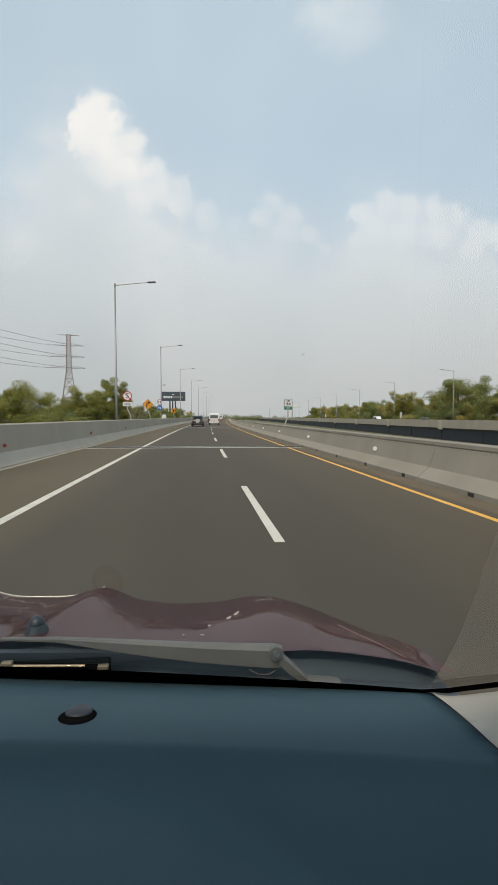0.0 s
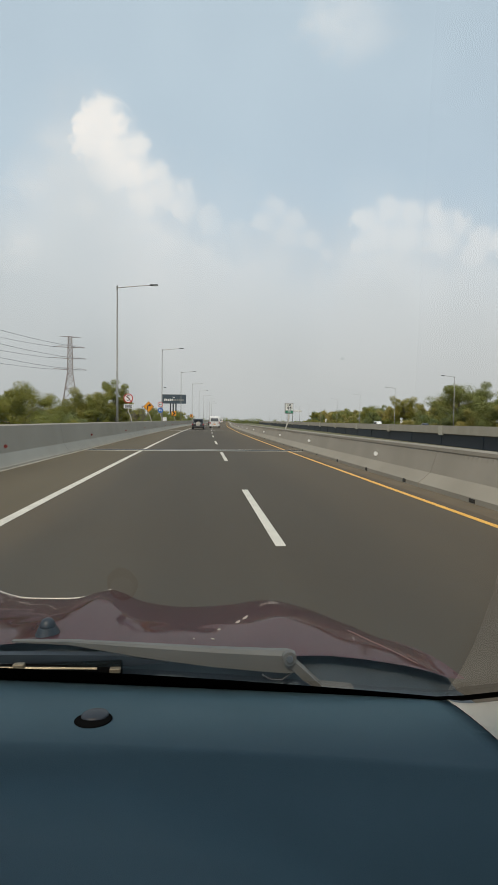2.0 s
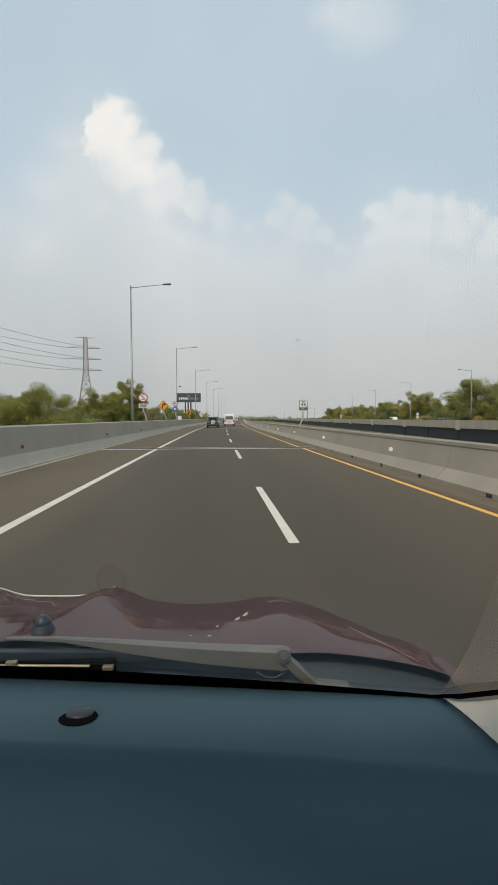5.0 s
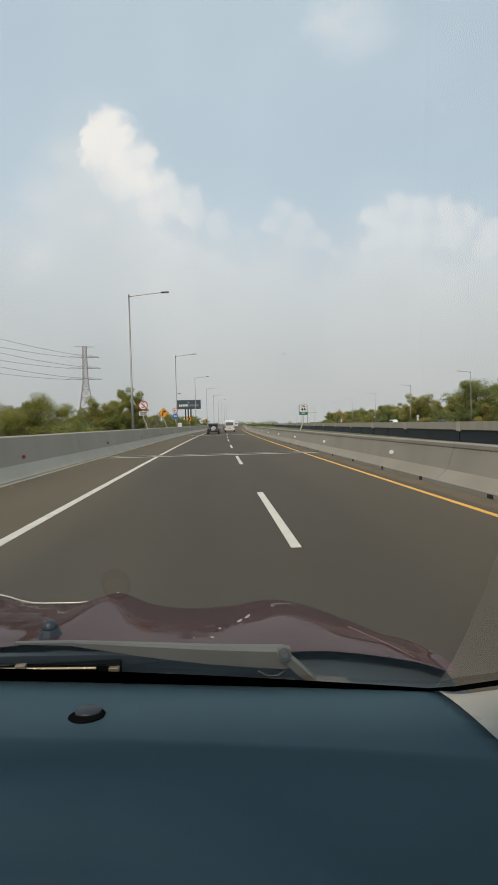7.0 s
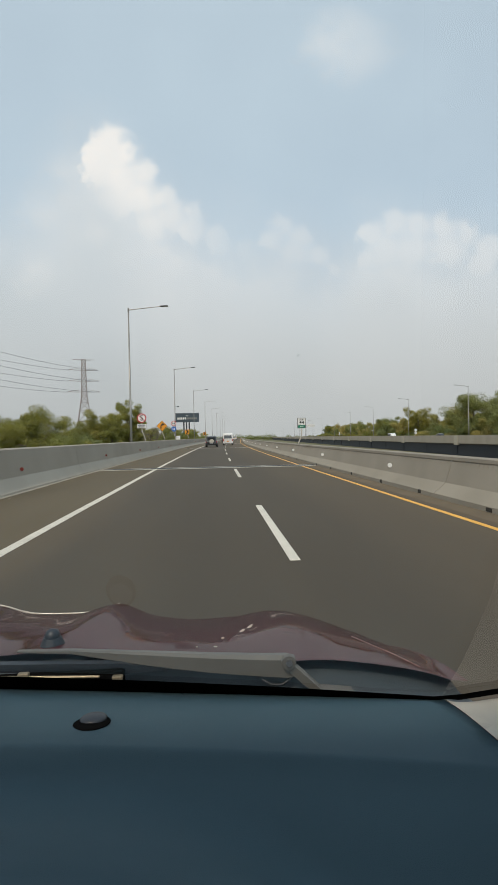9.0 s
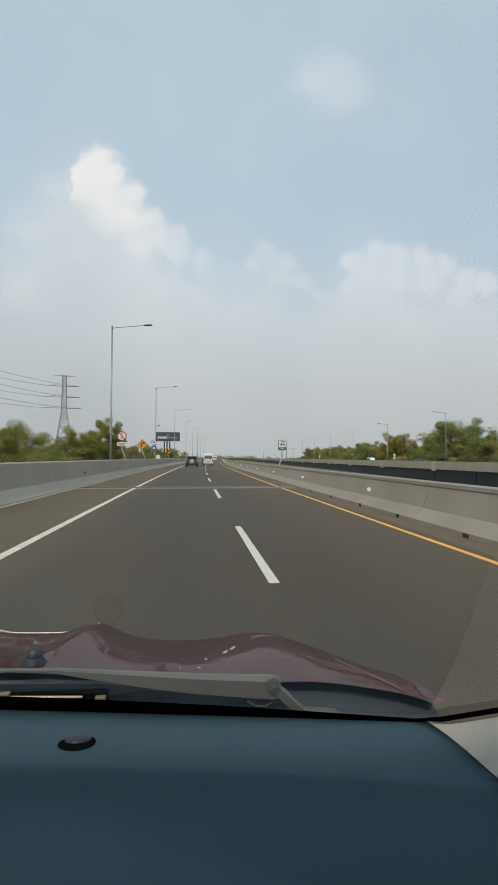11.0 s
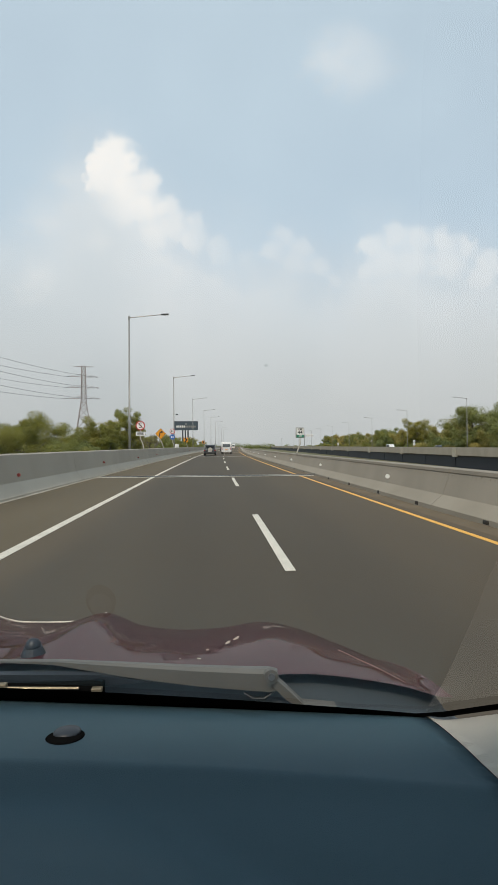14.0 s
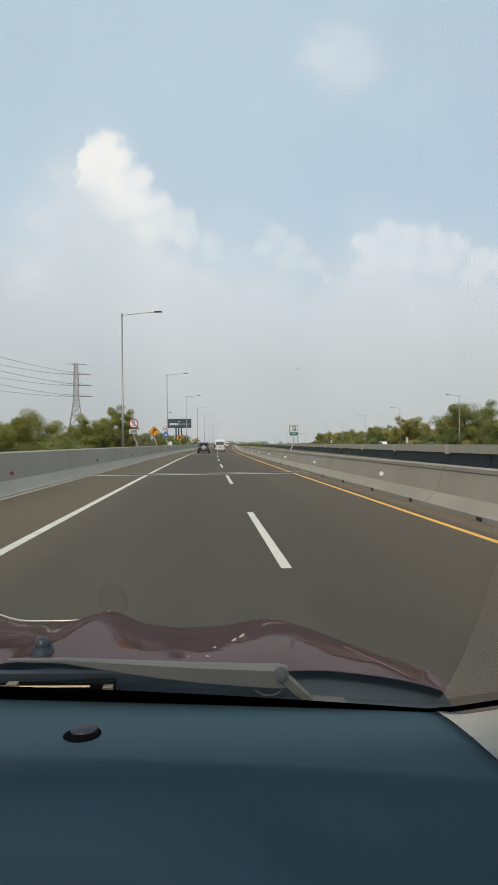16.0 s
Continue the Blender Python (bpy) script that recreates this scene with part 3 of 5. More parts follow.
# ---- opposite carriageway: deck, parapet, dark girder ----
tagged(part("opposite_deck", sweep(bmesh.new(), [(57.22, -0.52), (75.58, -0.52), (75.58, -1.4), (57.22, -1.4)], -120, FAR + 400), M_ASPHALT), "asphalt deck of the opposite carriageway", "bridge deck", kind="structure")
op = thing("wall_opposite", pose(0, 0, 0), "pale concrete parapet of the opposite carriageway", "parapet", kind="structure")
for k in range(-4, 30):
    s0 = -40 + 41 * k
    part("parapet_panel", sweep(bmesh.new(), [(56.8, -1.22), (56.8, 0.72), (57.15, 0.72), (57.2, -1.22)], s0, s0 + 38.9), M_CONC, op)
    part("parapet_block", sweep(bmesh.new(), [(56.7, -1.6), (56.7, 0.73), (57.2, 0.73), (57.2, -1.6)], s0 + 38.92, s0 + 40.98), M_TOE, op, "deeper pale concrete block over the pier")
tagged(part("opposite_girder", sweep(bmesh.new(), [(57.35, -4.15), (57.35, -1.42), (75.5, -1.42), (75.5, -4.15)], -120, FAR + 400), M_NAVY), "dark blue-black side of the opposite bridge girder", "girder", kind="structure")
stiff = bmesh.new()
for k in range(50):
    a = road_at(-20 + 20.5 * k, 57.3)
    box(stiff, a.x - 0.06, a.x + 0.06, a.y - 0.08, a.y + 0.08, -4.15, -1.45)
tagged(part("girder_ribs", stiff, M_NAVY), "dark upright ribs on the girder", "girder ribs", kind="structure")
tagged(part("opposite_rail", sweep(bmesh.new(), [(75.6, -1.4), (75.6, 0.5), (76, 0.5), (76, -1.4)], -120, FAR + 400), M_CONC), "concrete outer parapet of the opposite carriageway", "parapet", kind="structure")


# ---- signs ----
def bent_pole(o, top, lean):
    part("pole", tube(bmesh.new(), [(0, 0, 0), (0, 0, 0.06), (lean * 0.35, 0, 0.45), (lean, 0, 0.85), (lean, 0, top)], 0.042, 8), M_POLE, o, "pale bent pole", True)
    part("foot_plate", boxed(-0.1, 0.1, -0.08, 0.08, 0, 0.015), M_STEEL, o)


def ring_sign(o, x, z, r, rim, face):
    plate = part("sign_plate", disc(bmesh.new(), (x, -0.06, z), r, "Y", 0.02, 40), rim, o)
    part("sign_face", disc(bmesh.new(), (x, -0.073, z), r * 0.80, "Y", 0.008, 40), face, plate)
    return plate


def no_stopping(m):
    o = thing("road_sign", m, "round red and white no-stopping sign on a bent pole", "road sign")
    bent_pole(o, 2.3, -0.28)
    plate = ring_sign(o, -0.28, 1.98, 0.40, M_SIGNR, M_SIGNW)
    lettering("letter", "S", 0.66, M_SIGNK, plate, (-0.28, -0.088, 1.98))
    part("slash", outline(bmesh.new(), [(-0.53, 2.19), (-0.49, 2.23), (-0.03, 1.77), (-0.07, 1.73)], -0.083, -0.0775), M_SIGNR, plate)
    sub = part("sub_plate", boxed(-0.66, 0.10, -0.07, -0.05, 1.12, 1.46, 0.006), M_SIGNW, o)
    for z, w in ((1.37, 0.30), (1.29, 0.26), (1.21, 0.29)):
        part("text_bar", boxed(-0.28 - w, -0.28 + w, -0.075, -0.071, z - 0.02, z + 0.02), M_SIGNK, sub)


no_stopping(road_pose(44, -6.0, 1.25))


def speed_signs(m):
    o = thing("road_sign", m, "round red-rimmed and round blue signs on one pole", "road sign")
    bent_pole(o, 2.6, -0.25)
    for z, rim, face in ((2.3, M_SIGNR, M_SIGNW), (1.5, M_SIGNB, M_SIGNB)):
        plate = ring_sign(o, -0.25, z, 0.37, rim, face)
        for dx in (-0.1, 0.1):
            part("text_bar", boxed(-0.25 + dx - 0.06, -0.25 + dx + 0.06, -0.084, -0.079, z - 0.12, z + 0.12), M_SIGNK if z > 2 else M_SIGNW, plate)


speed_signs(road_pose(72, -6.0, 1.25))


def chevron_sign(m, label):
    o = thing("road_sign", m, label, "road sign", "chevron signs")
    bent_pole(o, 1.6, -0.3)
    plate = part("sign_plate", boxed(-0.72, 0.12, -0.07, -0.05, 0.92, 1.82, 0.02), M_SIGNY, o)
    for a in ((-0.71, 0.11, 1.795, 1.812), (-0.71, 0.11, 0.928, 0.945), (-0.712, -0.695, 0.945, 1.795), (0.095, 0.112, 0.945, 1.795)):
        part("border", boxed(a[0], a[1], -0.076, -0.0705, a[2], a[3]), M_SIGNK, plate, "thin black border")
    part("chevron", outline(bmesh.new(), [(-0.60, 1.76), (-0.33, 1.76), (0.04, 1.37), (-0.33, 0.98), (-0.60, 0.98), (-0.27, 1.37)], -0.079, -0.073), M_SIGNK, plate)
    return o


ch = chevron_sign(road_pose(96, -6.0, 1.25), "square amber sign with a black chevron on a bent pole")
copy_thing(ch, road_pose(150, -6.0, 1.25))


def bend_sign(m):
    o = thing("road_sign", m, "amber diamond warning sign with a black bend arrow", "road sign")
    bent_pole(o, 1.9, -0.3)
    c, z = -0.3, 1.65
    plate = part("sign_plate", outline(bmesh.new(), [(c - 0.62, z), (c, z + 0.62), (c + 0.62, z), (c, z - 0.62)], -0.07, -0.05), M_SIGNY, o)
    for a, b in (((-1, 0), (0, 1)), ((0, 1), (1, 0)), ((1, 0), (0, -1)), ((0, -1), (-1, 0))):
        ring = [(c + f * x, z + f * y) for f, (x, y) in ((0.60, a), (0.60, b), (0.575, b), (0.575, a))]
        part("border", outline(bmesh.new(), ring, -0.077, -0.0705), M_SIGNK, plate, "thin black border")
    bow = [(c + 0.09 - r * math.cos(k * 0.26), z - 0.02 + r * math.sin(k * 0.26)) for r, ks in ((0.27, range(6)), (0.15, range(5, -1, -1))) for k in ks]
    part("arrow_stem", outline(bmesh.new(), [(c - 0.18, z - 0.33)] + bow + [(c - 0.06, z - 0.33)], -0.079, -0.073), M_SIGNK, plate)
    part("arrow_head", outline(bmesh.new(), [(c + 0.33, z + 0.19), (c + 0.03, z + 0.36), (c + 0.035, z + 0.02)], -0.081, -0.0795), M_SIGNK, plate)


bend_sign(road_pose(59, -6.0, 1.25))


def km_sign(m):
    o = thing("kilometre_sign", m, "white and green kilometre board with black figures on a bent pole", "road sign")
    part("pole", tube(bmesh.new(), [(0, 0, 0), (0, 0, 0.06), (0.10, 0, 0.30), (0.22, 0, 0.62), (0.22, 0, 1.1)], 0.040, 8), M_POLE, o, "pale bent pole", True)
    part("foot_plate", boxed(-0.1, 0.1, -0.08, 0.08, 0, 0.015), M_STEEL, o)
    plate = part("sign_plate", boxed(-0.06, 0.50, -0.05, 0.10, 1.02, 1.71, 0.03), M_STEEL, o, "deep grey steel sign box")
    part("sign_face", boxed(-0.02, 0.46, -0.056, -0.051, 1.23, 1.67), M_SIGNW, plate)
    part("sign_foot", boxed(-0.02, 0.46, -0.056, -0.051, 1.06, 1.222), M_SIGNG, plate, "green band")
    lettering("letters", "KM", 0.17, M_SIGNK, plate, (0.22, -0.060, 1.585))
    lettering("figures", "44", 0.32, M_SIGNK, plate, (0.22, -0.060, 1.385))
    lettering("metres", "600", 0.14, M_SIGNW, plate, (0.22, -0.060, 1.14))
    return o


km_sign(road_pose(33, 5.48, 0.91))


def billboard(m):
    o = thing("billboard", m, "wide dark slate billboard with pale shapes on steel columns", "billboard")
    part("panel", boxed(-8.0, 8.0, -0.5, 0.5, 16.4, 22.4, 0.08), M_BOARD, o)
    for k in range(11):   # two words of plain blocks, one white and one grey, and a small one above
        x = -6.5 + 1.2 * k
        part("logo_bar", boxed(x, x + 0.9, -0.56, -0.51, 18.2, 19.6 if k < 5 else 19.5), M_SIGNW if k < 5 else M_STEEL, o)
    part("logo_bar", boxed(-0.9, 0.5, -0.56, -0.51, 20.4, 20.8), M_SIGNW, o)
    part("rim", boxed(-8.1, 8.1, -0.45, 0.45, 22.4, 22.55), M_STEEL, o)
    for x in (-2.3, -0.5, 1.3):
        part("column", tube(bmesh.new(), [(x, 0, 0), (x, 0, 16.4)], 0.48, 12), M_DARKSTEEL, o)


billboard(pose(-16.0, 345, -4.2, 0, 0, 0))


# ---- transmission tower with its cables ----
def pylon(m):
    o = thing("transmission_tower", m, "tall red-grey steel lattice transmission tower", "pylon")
    def half(z):
        return 5.8 - 4.4 * min(1, z / 30.0) if z < 30 else 1.4 - 0.5 * (z - 30) / 20
    levels = [0, 9, 16, 22, 26.5, 30, 32.5, 35, 38, 41, 44, 47, 50]
    for sx, sy in ((1, 1), (1, -1), (-1, 1), (-1, -1)):
        part("leg", tube(bmesh.new(), [(sx * half(z), sy * half(z), z) for z in (0, 30, 50)], 0.22, 6), M_PYLON, o)
    for a, b in zip(levels, levels[1:]):
        br_ = bmesh.new()
        for s in (1, -1):
            for p, q in (((-half(a), s * half(a), a), (half(b), s * half(b), b)), ((half(a), s * half(a), a), (-half(b), s * half(b), b)),
                         ((s * half(a), -half(a), a), (s * half(b), half(b), b)), ((s * half(a), half(a), a), (s * half(b), -half(b), b)),
                         ((-half(b), s * half(b), b), (half(b), s * half(b), b)), ((s * half(b), -half(b), b), (s * half(b), half(b), b))):
                tube(br_, [p, q], 0.10, 4)
        part("bracing", br_, M_PYLON, o)
    for z, L in ((32, 8.4), (38, 8.0), (44, 7.6), (49.6, 5.5)):
        for s in (1, -1):
            a = bmesh.new()
            tube(a, [(s * 0.9, -0.9, z), (s * L, 0, z + 0.2)], 0.10, 5)
            tube(a, [(s * 0.9, 0.9, z), (s * L, 0, z + 0.2)], 0.10, 5)
            tube(a, [(s * 0.9, 0, z + 1.5 if z < 46 else z + 0.1), (s * L, 0, z + 0.25)], 0.08, 5)
            for k in (0.35, 0.6):
                tube(a, [(s * L * k, 0.35, z + 0.05), (s * L * k, 0, z + 1.0 - k)], 0.05, 4)
            arm = part("cross_arm", a, M_PYLON, o)
            if z < 46:
                part("insulator", tube(bmesh.new(), [(s * L, 0, z + 0.2), (s * L - 0.9, -0.9, z - 0.1)], 0.12, 6), M_DARKSTEEL, arm)
    return o


M_PYLON = mat("pylon_paint", (0.30, 0.225, 0.205), (0.33, 0.30, 0.285), 0.6, 0.2, coarse=0.1, fine=4, bump=0)
PX, PY = -69.0, 285.0
pylon(pose(PX, PY, -4.2, 0, 0, 12))
for z, L in ((32, 8.4), (38, 8.0), (44, 7.6)):
    for s in (1, -1):
        a = Vector((PX + s * L * 0.98, PY + s * 1.2, z - 4.2))
        b = Vector((-122 + s * 9, 165 + s * 4, z + 2.0))
        pts = [a.lerp(b, t / 16) - Vector((0, 0, 13 * (t / 16) * (1 - t / 16))) for t in range(17)]
        tagged(part("power_cable", tube(bmesh.new(), pts, 0.07, 4), M_DARKSTEEL), "dark sagging power cable hung from the lattice tower", "cable", "power cables")


# ---- trees ----
def leaf_cloud(bm, centre, r, count, size, rng, flat=1.0):
    """Single leaves strewn through a ball, denser towards its skin."""
    for _ in range(count):
        d = Vector((rng.gauss(0, 1), rng.gauss(0, 1), rng.gauss(0, 1))).normalized()
        p = Vector(centre) + Vector((d.x, d.y, d.z * flat)) * r * (0.35 + 0.7 * rng.random() ** 0.6)
        n = (d * 1.1 + Vector((rng.uniform(-0.7, 0.7), rng.uniform(-0.7, 0.7), rng.uniform(0.0, 0.9)))).normalized()
        a = n.orthogonal().normalized()
        a.rotate(Matrix.Rotation(rng.uniform(0, 6.28), 3, n))
        b = n.cross(a)
        s = size * rng.uniform(0.6, 1.3)
        v = [bm.verts.new(p + a * s * i + b * s * 0.55 * j) for i, j in ((-1, 0), (-0.2, -1), (1, 0), (-0.2, 1))]
        bm.faces.new(v)


def tree(seed, H, spread, leaf, label, bare=False, tall=False, size=0.30, count=5600):
    rng = random.Random(seed)
    o = thing("tree", pose(0, 0, -50), label, "tree")
    t = bmesh.new()
    lean = rng.uniform(-0.5, 0.5)
    top = Vector((lean, rng.uniform(-0.3, 0.3), H * 0.72))
    tube(t, [(0, 0, -0.3), (lean * 0.2, 0, H * 0.25), (lean * 0.5, 0.1, H * 0.5), top], [0.028 * H, 0.02 * H, 0.014 * H, 0.004 * H], 8)
    tips = []
    limbs = 16 if bare else 11
    for k in range(limbs):
        f = 0.22 + 0.5 * k / limbs
        base = Vector((lean * f, 0, H * f))
        a = k * 2.4 + rng.uniform(-0.4, 0.4)
        reach = spread * rng.uniform(0.55, 1.0) * (1.0 if not tall else 1.15 - 0.8 * f)
        tip = base + Vector((math.cos(a) * reach, math.sin(a) * reach, H * rng.uniform(0.10, 0.28)))
        mid = base.lerp(tip, 0.5) + Vector((0, 0, -0.03 * H))
        tube(t, [base, mid, tip], [0.009 * H, 0.006 * H, 0.002 * H], 5)
        tips += [tip, mid.lerp(tip, 0.5)]
        for _ in range(6 if bare else 2):
            q = tip + Vector((rng.uniform(-1, 1), rng.uniform(-1, 1), rng.uniform(0.1, 1.1))) * spread * 0.32
            tube(t, [mid.lerp(tip, rng.uniform(0.3, 1)), q], [0.003 * H, 0.001 * H], 4)
            if bare:
                for _ in range(3):
                    tube(t, [q.lerp(mid, rng.uniform(0, 0.5)), q + Vector((rng.uniform(-1, 1), rng.uniform(-1, 1), rng.uniform(0, 1))) * spread * 0.18], [0.0018 * H, 0.0008 * H], 3)
            tips.append(q)
    tips += [top, top + Vector((0, 0, H * 0.14)), top + Vector((rng.uniform(-1, 1), rng.uniform(-1, 1), 0.4)) * spread * 0.3]
    part("trunk", t, M_BARK, o)
    if not bare:
        c = bmesh.new()
        for p in tips:
            r = spread * rng.uniform(0.20, 0.38)
            leaf_cloud(c, p, r, max(8, int(count / len(tips) * rng.uniform(0.6, 1.4))), size, rng, 0.75)
        part("crown", c, leaf, o)
    return o


def shrub(seed, H, spread, leaf, label):
    rng = random.Random(seed)
    o = thing("shrub", pose(0, 0, -50), label, "shrub")
    t, c = bmesh.new(), bmesh.new()
    for k in range(7):
        a = rng.uniform(0, 6.28)
        tip = Vector((math.cos(a) * spread * rng.uniform(0.2, 0.9), math.sin(a) * spread * rng.uniform(0.2, 0.9), H * rng.uniform(0.5, 0.85)))
        tube(t, [(0, 0, -0.2), tip * 0.5, tip], [0.08, 0.05, 0.02], 5)
        leaf_cloud(c, tip, spread * rng.uniform(0.28, 0.5), 560, 0.15, rng, 0.8)
        leaf_cloud(c, tip * 0.55, spread * rng.uniform(0.3, 0.5), 330, 0.17, rng, 0.8)
    part("stems", t, M_BARK, o)
    part("crown", c, leaf, o)
    return o


GZ = -4.2
SORTS = [
    (3, 12, 4.2, M_LEAF, "broad green roadside tree with a dense crown", False, False, 1.0),
    (7, 14, 3.4, M_LEAF, "tall green tree with a narrow uneven crown", False, True, 1.0),
    (11, 11, 5.2, M_LEAF_DARK, "dark green spreading tree with layered foliage", False, False, 1.1),
    (19, 11, 4.6, M_LEAF_WARM, "ochre-green tree with foliage lightened for haze", False, False, 1.0),
    (23, 12, 4.4, M_LEAF, "thin-crowned green tree with gaps between the limbs", False, False, 0.55),
    (29, 11, 4.2, M_LEAF, "bare grey-brown tree without leaves", True, False, 1.0),
]
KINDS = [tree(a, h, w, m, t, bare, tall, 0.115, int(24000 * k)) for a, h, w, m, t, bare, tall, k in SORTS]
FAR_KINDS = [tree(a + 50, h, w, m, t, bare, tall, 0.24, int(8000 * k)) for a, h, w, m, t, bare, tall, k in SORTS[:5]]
SHRUBS = [shrub(5, 5.5, 3.2, M_LEAF, "dense green shrub at the foot of the trees"), shrub(6, 5.0, 3.4, M_LEAF_WARM, "yellowish shrub among the trees, lightened for haze"), shrub(8, 6, 3.6, M_LEAF_DARK, "dark green shrub at the wood's edge")]


def plant(kind, x, y, s, turn, group):
    o = copy_thing(kind, pose(0, 0, 0))
    o.matrix_basis = pose(x, y, GZ, 0, 0, turn) @ Matrix.Diagonal((s, s, s, 1))
    o["group"] = group


rng = random.Random(41)
# beyond the shoulder: a loose row of trees and shrubs
for s, lat, k, sc in ((30, -21, 4, 0.52), (36, -17, 0, 0.60), (44, -24, 2, 0.62), (52, -19, 0, 0.70), (60, -27, 3, 0.55), (66, -20, 4, 0.52), (78, -23, 2, 0.55), (86, -18, 1, 0.72),
                      (98, -22, 0, 0.85), (106, -19, 1, 0.92), (116, -24, 5, 1.0), (120, -17, 5, 0.9), (131, -22, 3, 0.7), (146, -18, 4, 0.7), (160, -24, 0, 0.75), (176, -19, 2, 0.75),
                      (195, -23, 4, 0.8), (215, -18, 0, 0.7), (240, -22, 2, 0.8), (262, -20, 1, 0.62), (285, -24, 0, 0.8), (310, -19, 3, 0.75)):
    p = road_at(s, lat)
    plant(KINDS[k], p.x, p.y, 1.04 * sc * rng.uniform(0.92, 1.08), rng.uniform(0, 360), "trees beyond the shoulder")
for s, lat, k, sc in ((58, -30, 2, 0.72), (72, -29, 0, 0.78), (83, -31, 1, 0.70), (94, -29, 4, 0.85), (108, -31, 2, 0.80), (124, -30, 0, 0.85), (140, -31, 3, 0.75), (168, -30, 1, 0.72), (190, -32, 0, 0.90)):
    p = road_at(s, lat)
    plant(KINDS[k], p.x, p.y, sc, 53 * s % 360, "trees beyond the shoulder")
for k in range(52):
    s = 22 + 6.2 * k + rng.uniform(-2, 2)
    p = road_at(s, -14.5 - rng.uniform(0, 9))
    plant(SHRUBS[(k * 7) % 3 if k % 4 else 0], p.x, p.y, rng.uniform(0.85, 1.15), rng.uniform(0, 360), "shrubs beyond the shoulder")
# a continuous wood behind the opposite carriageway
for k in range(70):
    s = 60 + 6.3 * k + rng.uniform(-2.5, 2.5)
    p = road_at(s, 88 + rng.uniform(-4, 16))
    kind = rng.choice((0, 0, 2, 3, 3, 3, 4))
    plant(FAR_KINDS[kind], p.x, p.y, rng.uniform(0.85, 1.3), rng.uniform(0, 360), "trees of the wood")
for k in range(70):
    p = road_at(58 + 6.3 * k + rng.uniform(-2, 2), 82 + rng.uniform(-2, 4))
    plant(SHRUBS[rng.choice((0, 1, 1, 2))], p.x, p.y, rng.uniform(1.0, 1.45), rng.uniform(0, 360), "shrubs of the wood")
for s, lat, k, sc in ((172, 84, 2, 1.75), (128, 86, 0, 1.15), (236, 88, 0, 1.45), (300, 90, 2, 1.4)):
    p = road_at(s, lat)
    plant(KINDS[k], p.x, p.y, sc, 40 * k, "trees of the wood")
# far woods on the horizon, one mass of leaf clumps
far_w = bmesh.new()
frng = random.Random(77)
for k in range(260):
    x = -500 + 1700 * k / 260 + frng.uniform(-8, 8)
    y = 900 + frng.uniform(-120, 250)
    h = frng.uniform(5.0, 10.0) * (0.75 + 0.35 * math.sin(x * 0.021) * math.sin(x * 0.008 + 1))
    leaf_cloud(far_w, (x, y, GZ + h * 0.55), h * 0.85, 260, 0.75, frng, 0.8)
tagged(part("far_woods", far_w, M_LEAF_DARK), "distant dark tree line along the horizon", "woods", kind="stuff")
for kk in KINDS + FAR_KINDS + SHRUBS:
    for o in (*kk.children_recursive, kk):
        bpy.data.objects.remove(o)

# far poles, a gantry sign over the opposite lanes, and a low white building behind the trees
for x, y, h in ((118, 470, 17), (131, 520, 19), (150, 560, 18), (96, 540, 16), (175, 610, 20), (88, 620, 15)):
    o = thing("utility_pole", pose(x, y, GZ), "thin grey utility pole far off among the fields", "pole", "far utility poles")
    part("mast", tube(bmesh.new(), [(0, 0, 0), (0, 0, h)], [0.22, 0.12], 8), M_STEEL, o)
    part("cross_bar", boxed(-1.2, 1.2, -0.06, 0.06, h - 1.0, h - 0.85), M_STEEL, o)
o = thing("gantry_sign", road_pose(420, 58.5, -0.52), "pale cantilever direction sign over the opposite carriageway", "road sign")
part("post", tube(bmesh.new(), [(0, 0, 0), (0, 0, 10.6)], 0.22, 10), M_STEEL, o)
part("boom", tube(bmesh.new(), [(0, 0, 10.0), (7.5, 0, 10.0)], 0.12, 8), M_STEEL, o)
part("sign_panel", boxed(1.0, 7.2, -0.08, 0.02, 9.2, 11.2, 0.03), M_SIGNW, o)
o = thing("building", pose(-62, 175, GZ), "low white building behind the roadside trees", "building")
part("wall", boxed(-9, 9, -5, 5, 0, 5.2), M_WALL, o)
part("roof", outline(bmesh.new(), [(-9.6, 5.2), (9.6, 5.2), (0, 6.9)], -5.4, 5.4), M_SIGNW, o, "pale pitched roof")
for x in (-6, -2, 2, 6):
    win = part("window", boxed(x - 0.8, x + 0.8, -5.06, -5.0, 2.0, 3.6), M_CARGLASS, o)
    part("frame", boxed(x - 0.9, x + 0.9, -5.04, -4.99, 1.9, 3.7), M_SIGNW, win)
# watch camera and cabinet at the second lamp
cp = road_pose(97, -8.6, 0)
o = thing("security_camera", cp @ pose(0.12, 0, 7.4), "small grey camera on a bracket on the lamp post", "camera")
part("bracket", tube(bmesh.new(), [(-0.06, 0, 0), (0.38, 0, 0.05)], 0.03, 6), M_STEEL, o)
part("camera_body", boxed(0.32, 0.66, -0.1, 0.1, -0.02, 0.16, 0.02), M_DARKSTEEL, o)
o = thing("control_cabinet", cp @ pose(0.5, 0.3, 0), "white steel control cabinet beside the lamp post", "cabinet")
part("body", boxed(-0.35, 0.35, -0.25, 0.25, 0.1, 1.9, 0.02), M_SIGNW, o)
part("door", boxed(-0.31, 0.31, -0.275, -0.25, 0.16, 1.84, 0.008), M_SIGNW, o)
part("plinth", boxed(-0.38, 0.38, -0.28, 0.28, 0, 0.1), M_DECK, o)


